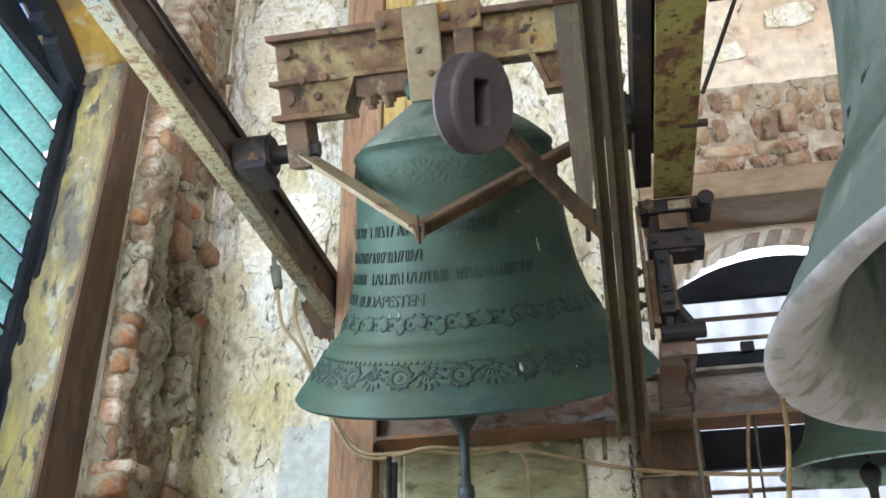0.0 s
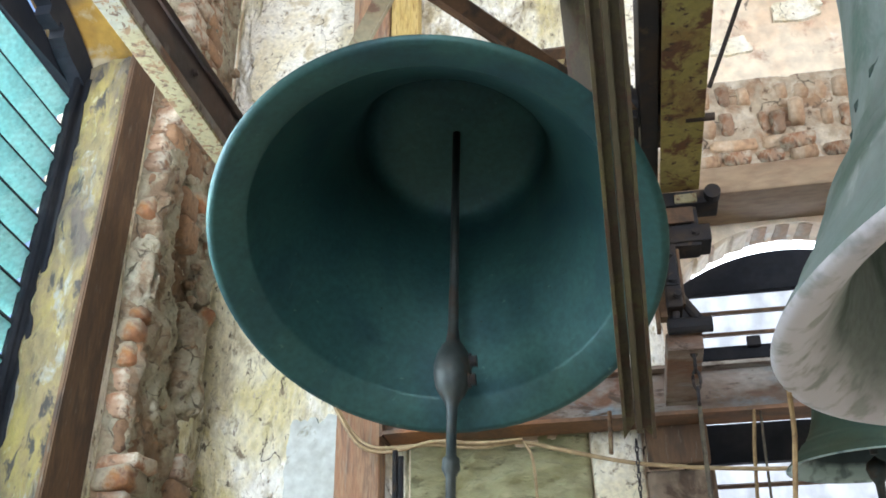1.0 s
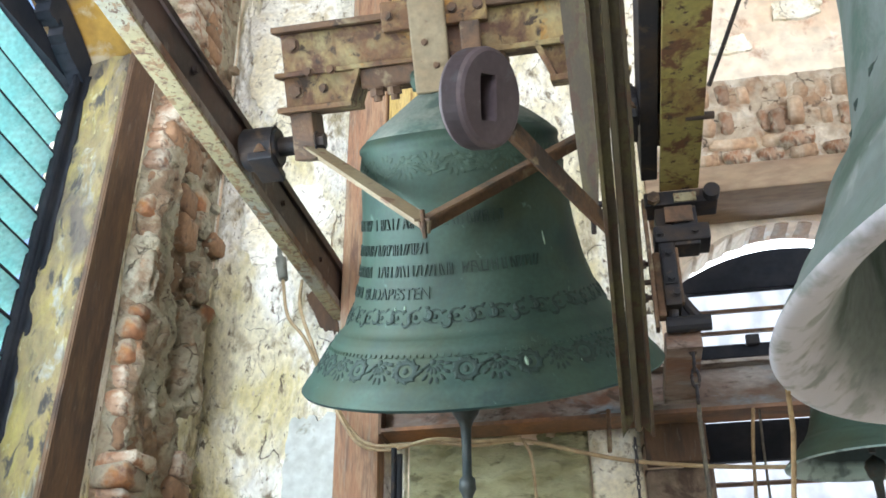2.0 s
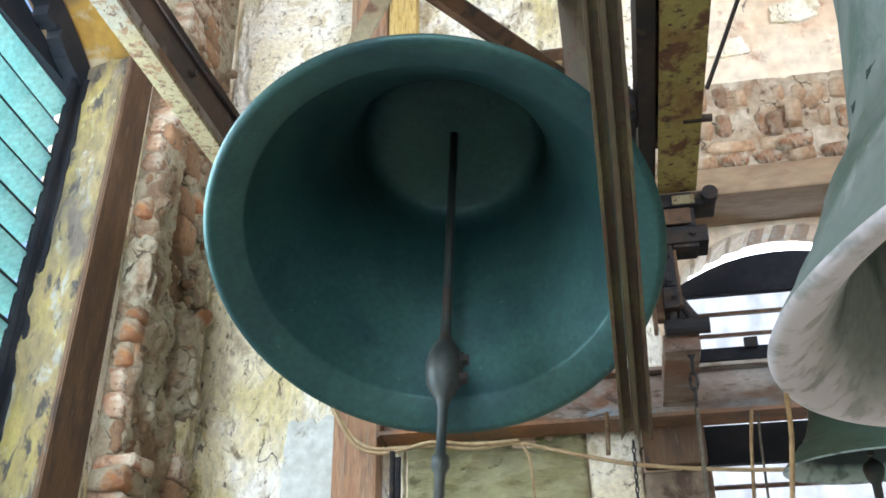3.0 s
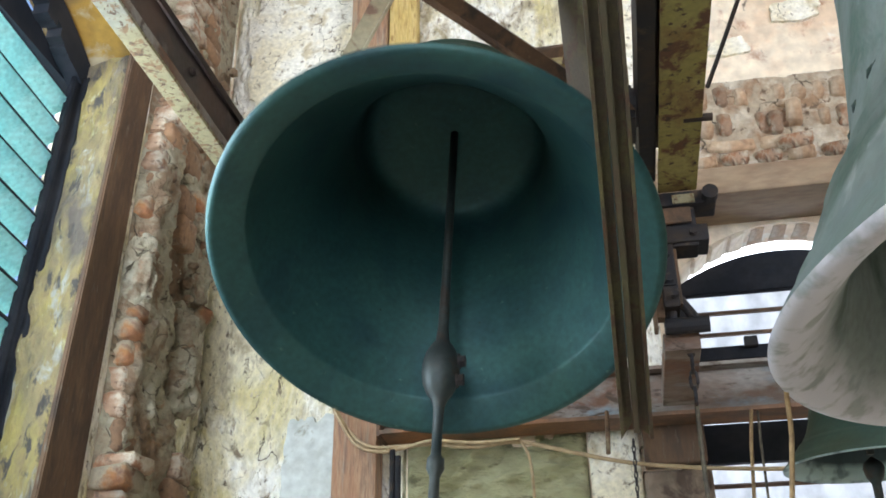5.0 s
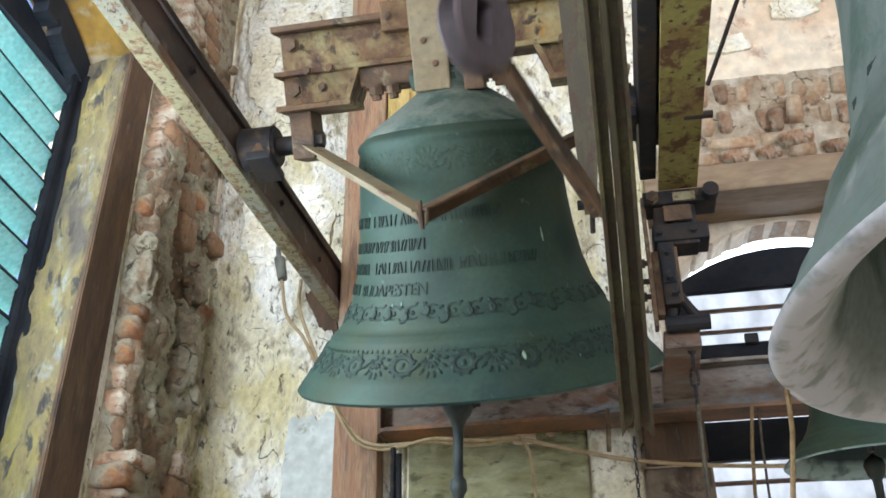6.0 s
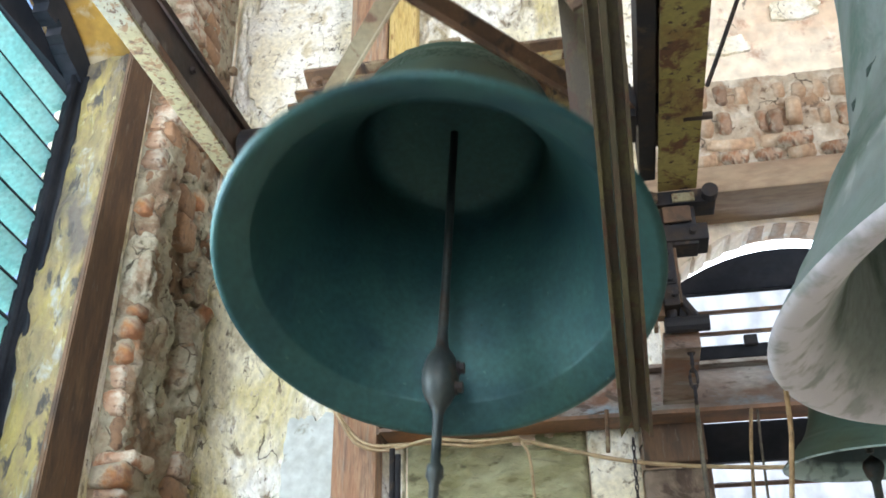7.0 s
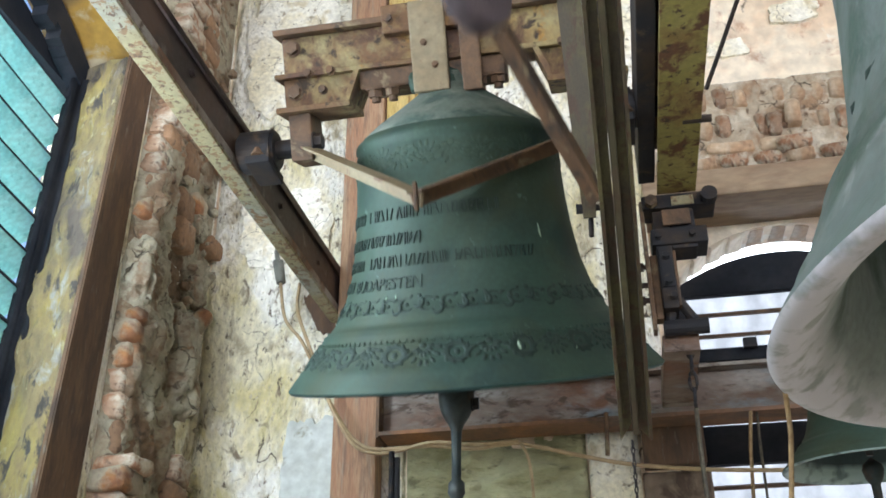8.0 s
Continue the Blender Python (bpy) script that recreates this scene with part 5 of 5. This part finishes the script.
# ---- bricks ----
def brick_mesh(name, l, h, d, mat, seed, rough=1.0):
    """A worn brick: bevelled box with knocked corners."""
    rng = random.Random(seed)
    bm = boxes((-d / 2, d / 2, -l / 2, l / 2, -h / 2, h / 2))
    bmesh.ops.bevel(bm, geom=list(bm.edges), offset=0.011, segments=1, affect="EDGES")
    bmesh.ops.triangulate(bm, faces=bm.faces)
    if rough < 1.0:
        bmesh.ops.subdivide_edges(bm, edges=list(bm.edges), cuts=1)
        for v in bm.verts:
            q = v.co * 22 + Vector((seed * 3.1, 0, 0))
            v.co += 0.011 * Vector((noise.noise(q), noise.noise(q + Vector((9, 0, 0))), noise.noise(q + Vector((0, 9, 0)))))
        return finish(name, bm, mat, True)
    for v in bm.verts:
        v.co += Vector((rng.uniform(-1, 1) * 0.006, rng.uniform(-1, 1) * 0.006, rng.uniform(-1, 1) * 0.005))
    return finish(name, bm, mat)


def west_bricks():
    """The broken pier beside the board: brick ends and mortar slabs, each where it sits."""
    rng = random.Random(7)
    mats = {"o": M_BRICK, "p": M_BRICK_PALE, "d": M_BRICK_DULL}
    ends = (('p', -1.459, 2.5, 3.549, 0.131, 0.072), ('p', -1.443, 2.49, 3.47, 0.116, 0.065), ('p', -1.439, 2.49, 3.395, 0.127, 0.073), ('d', -1.457, 2.51, 3.317, 0.086, 0.076),
              ('o', -1.452, 2.49, 3.214, 0.116, 0.074), ('d', -1.454, 2.51, 3.135, 0.071, 0.085), ('o', -1.441, 2.5, 2.843, 0.117, 0.046), ('o', -1.434, 2.49, 2.784, 0.112, 0.064),
              ('o', -1.441, 2.5, 2.706, 0.096, 0.077), ('p', -1.46, 2.5, 2.628, 0.114, 0.079), ('p', -1.447, 2.49, 2.545, 0.112, 0.077), ('d', -1.449, 2.51, 2.451, 0.128, 0.102),
              ('p', -1.399, 2.49, 2.376, 0.16, 0.046), ('o', -1.407, 2.48, 2.329, 0.145, 0.068), ('p', -1.419, 2.5, 2.28, 0.131, 0.035), ('o', -1.44, 2.82, 3.432, 0.071, 0.078),
              ('d', -1.439, 2.98, 3.343, 0.082, 0.063), ('p', -1.4, 2.8, 2.441, 0.118, 0.08), ('d', -1.402, 2.78, 2.358, 0.116, 0.07), ('d', -1.455, 2.7, 3.54, 0.11, 0.098),
              ('d', -1.451, 2.7, 3.374, 0.107, 0.103), ('d', -1.445, 2.72, 3.26, 0.106, 0.114))
    for k, (c, x, y, z, w, h) in enumerate(ends):
        me = brick_mesh("brick", w * 0.86, h + 0.003, 0.12, mats[c], k, 0.4)
        ob = new("brick", me)
        ob.parent = wall_west
        ob.matrix_basis = pose(x - 0.016, y + 0.062, z, rng.uniform(-2, 2), rng.uniform(-3, 3), rng.uniform(-5, 5)) @ pose(0, 0, 0, 0, 0, -90)
    # more of the pier above and below
    heads = [brick_mesh("brick", 0.11, 0.066, 0.15, mats["pdp"[i % 3]], 30 + i, 0.4) for i in range(6)]
    for z in [2.03 + 0.072 * i for i in range(3)] + [3.52 + 0.07 * i for i in range(21)]:
        ob = new("brick", rng.choice(heads))
        ob.parent = wall_west
        ob.matrix_basis = pose(X_WEST + 0.034 + rng.uniform(-0.012, 0.008), 2.585 + rng.uniform(-0.01, 0.012), z, 0, rng.uniform(-3, 3), rng.uniform(-6, 6)) @ pose(0, 0, 0, 0, 0, -90)
        ob = new("brick", rng.choice(heads))
        ob.parent = wall_west
        ob.matrix_basis = pose(X_WEST - 0.012 + rng.uniform(-0.012, 0.008), 2.80 + rng.uniform(-0.02, 0.02), z + 0.02, 0, rng.uniform(-4, 4), rng.uniform(-9, 9)) @ pose(0, 0, 0, 0, 0, -90)
    ob = new("brick", brick_mesh("brick", 0.10, 0.055, 0.06, M_BRICK, 71))
    ob.parent = wall_west
    ob.matrix_basis = pose(X_WEST + 0.036, 2.985, 3.02, 0, -58, 10) @ pose(0, 0, 0, 0, 0, -90)
    slabs = ((-1.44, 2.5, 3.001, 0.151, 0.223), (-1.446, 2.8, 2.793, 0.202, 0.353), (-1.442, 2.9, 3.15, 0.113, 0.169), (-1.451, 2.8, 2.953, 0.124, 0.127),
              (-1.43, 2.74, 2.519, 0.118, 0.114), (-1.417, 2.8, 2.533, 0.058, 0.075), (-1.44, 2.86, 3.371, 0.089, 0.096), (-1.432, 2.92, 2.731, 0.091, 0.13))
    for k, (x, y, z, w, h) in enumerate(slabs):
        bm = bmesh.new()
        bmesh.ops.create_icosphere(bm, subdivisions=5, radius=1.0)
        for v in bm.verts:
            c = v.co.copy()
            sq = (abs(c.x) ** 3.2 + abs(c.z) ** 3.2 + abs(c.y) ** 3.2) ** (-1 / 3.2)
            q = Vector((c.x * 1.7 + k * 9, c.y * 1.7, c.z * 1.7))
            chip = abs(noise.noise(q * 1.6)) * 0.22
            n = 1 + 0.20 * fbm(q.x, q.y, q.z) - chip + 0.05 * fbm(q.x * 5, q.y * 5, q.z * 5, 3)
            v.co = Vector((c.x * w * 0.58 * sq * n, c.y * 0.070 * sq * n, c.z * h * 0.56 * sq * n))
        part("mortar_slab", bm, M_MORTAR, wall_west, "slab of old grey mortar", smooth=True, m=pose(x - 0.034, y + 0.055, z, 0, 0, 14))
    # crumbs of brick and mortar lodged in the broken face
    bm = bmesh.new()
    for k in range(170):
        y, z = rng.uniform(2.53, 3.06), rng.uniform(2.15, 4.6)
        r = rng.choice((0.008, 0.011, 0.016, 0.022))
        m = pose(X_WEST + 0.018 + 0.035 * rng.random(), y, z, rng.uniform(0, 360), rng.uniform(0, 360), 0) @ Matrix.Diagonal((r, r * 1.5, r * rng.uniform(0.7, 1.2), 1))
        bmesh.ops.create_icosphere(bm, subdivisions=1, radius=1.0, matrix=m)
    tagged(part("crumbs", bm, M_MORTAR, wall_west, "crumbs of mortar and brick"), kind="stuff")


def north_bricks():
    rng = random.Random(11)
    part("brick_bed", displaced_grid(0.175, 1.9, 3.497, 3.875, 0.014, lambda u, z: 0.006 + 0.008 * fbm(u * 12, z * 12, 3) + 0.005 * fbm(u * 36, z * 36, 1, 2), "y", Y_NORTH, -1), M_MORTAR_PALE, wall_north, "limey mortar bed", smooth=True)
    flat = [brick_mesh("brick", 0.17, 0.050, 0.09, M_BRICK_DUST if i % 2 else M_BRICK_PALE, 40 + i, 0.4) for i in range(4)]
    up = [brick_mesh("brick", 0.052, 0.088, 0.09, M_BRICK_DUST if i % 3 else M_BRICK_PALE, 50 + i, 0.4) for i in range(6)]
    turn = pose(0, 0, 0, 0, 0, -90)

    def put(me, x, z, out, tilt=0.0, sx=1.0, sz=1.0):
        ob = new("brick", me)
        ob.parent = wall_north
        ob.matrix_basis = pose(x, Y_NORTH + 0.023 - out, z, 0, tilt, rng.uniform(-4, 4)) @ turn @ Matrix.Diagonal((1, sx, sz, 1))
    for z, step, skip in ((3.522, 0.115, 0.25), (3.578, 0.185, 0.10)):
        x = 0.22
        while x < 1.7:
            if rng.random() > skip and not (0.62 < x < 0.80 and z > 3.55):
                put(rng.choice(flat), x + step / 2, z + rng.uniform(-0.004, 0.004), rng.uniform(-0.004, 0.010), rng.uniform(-2, 2), (step - 0.018) / 0.17)
            x += step
    for z, skip, low in ((3.668, 0.10, 0.0), (3.790, 0.22, -0.006)):
        x = 0.21
        while x < 1.7:
            if rng.random() > skip:
                put(rng.choice(up), x, z + rng.uniform(-0.008, 0.008), low + rng.uniform(-0.004, 0.007), rng.uniform(-3, 3), rng.uniform(0.85, 1.1), rng.uniform(0.8, 1.1))
            x += 0.070
    put(flat[0], 0.72, 3.560, 0.03, -3, 0.72)
    put(up[0], 0.665, 3.650, 0.024, 4)
    put(up[1], 0.735, 3.690, 0.030, 2, 1.0, 1.15)
    # voussoirs under the outer arch
    pts = arch(NORTH_WIN[0], NORTH_WIN[1], NORTH_WIN[3], NORTH_WIN[4], 13)
    me = brick_mesh("voussoir", 0.072, 0.05, 0.14, M_PLASTER_WARM, 77)
    bare = brick_mesh("voussoir", 0.072, 0.05, 0.14, M_BRICK_DUST, 78)
    for k, ((u0, z0), (u1, z1)) in enumerate(zip(pts, pts[1:])):
        ob = new("voussoir", me if k < 5 else bare)
        ob.parent = wall_north
        ob.matrix_basis = pose((u0 + u1) / 2, Y_NORTH + 0.338, (z0 + z1) / 2 + 0.019, 0, -math.degrees(math.atan2(z1 - z0, u1 - u0)), 0) @ turn


west_bricks()
north_bricks()


# ---- what moves ----
SWING = (29.9, -0.7, 1.9362, 0.075)
CLAP = ((0.0, -3.4, -0.2), (0.06, -3.9, -1.4), (0.11, -2.5, -1.2), (0.16, 2.6, 0.1), (0.22, 8.5, 0.4), (0.27, 8.3, -1.6), (0.32, 5.3, -2.5), (0.37, -3.0, -2.2), (0.42, -1.8, -0.7), (0.48, 6.3, -0.6), (0.53, 7.6, -2.0), (0.58, 2.6, -3.1),
        (0.62, -1.5, -2.2), (0.68, -8.0, 0.6), (0.72, -8.2, 1.0), (0.77, -10.0, -0.4), (0.80, -7.0, -1.6), (0.83, -4.5, -2.4), (0.88, -6.5, -1.6), (0.92, -7.0, -1.1), (0.96, -2.8, 0.5), (1.0, -3.4, -0.2))



EASE = ((0, -1.0), (0.5, 0), (1.0, 2.0), (1.5, -0.5), (2.0, -0.8), (3.0, 2.0), (3.5, -0.6), (4.0, -0.7), (4.5, -0.7), (4.93, 1.8), (5.9, -0.5), (6.4, -1.5), (6.85, 1.0), (7.1, -0.7), (7.8, 0.3), (8.0, 1.7))


def swing_at(t):
    a, off, period, t0 = SWING
    return off - a * math.cos(2 * math.pi * (t - t0) / period) + float(np.interp(t, [e[0] for e in EASE], [e[1] for e in EASE]))


def clap_at(t):
    ph = ((t - SWING[3]) / SWING[2]) % 1.0
    return [float(np.interp(ph, [c[0] for c in CLAP], [c[k] for c in CLAP])) for k in (1, 2)]


TIPPED = ((0, 0.5), (0.1, 0), (0.2, 6), (0.3, 14), (0.4, 24), (0.6, 40), (1.0, 45), (1.5, 40), (1.7, 24), (1.8, 14), (1.9, 5), (2.0, 1), (2.1, 5), (2.2, 13), (2.35, 26), (2.55, 40), (3.0, 45), (3.5, 38), (3.6, 26), (3.7, 15), (3.8, 8), (3.9, 3), (4.0, 1), (4.1, 6), (4.2, 14), (4.3, 24), (4.5, 40), (5.0, 45), (5.4, 42), (5.6, 28), (5.7, 18), (5.8, 11), (5.9, 10), (6.0, 17), (6.1, 25), (6.2, 33), (6.4, 42), (7.0, 45), (7.3, 42), (7.5, 34), (7.6, 26), (7.7, 16), (7.8, 11), (7.9, 10), (8.0, 22))


def tip_at(t):
    """How far the lever has tipped back from its resting place."""
    return float(np.interp(t, [e[0] for e in TIPPED], [e[1] for e in TIPPED]))


def motions():
    times = [i * 0.1 for i in range(81)]
    walk(swing_bell, [(t, pose(*AXIS, -swing_at(t))) for t in times])
    walk(lever, [(t, pose(*PIVOT, -tip_at(t))) for t in times])
    walk(clapper, [(t, pose(*clapper_pivot, swing_at(t)) @ pose(0, 0, 0, -clap_at(t)[0], -clap_at(t)[1], 0)) for t in times])


motions()
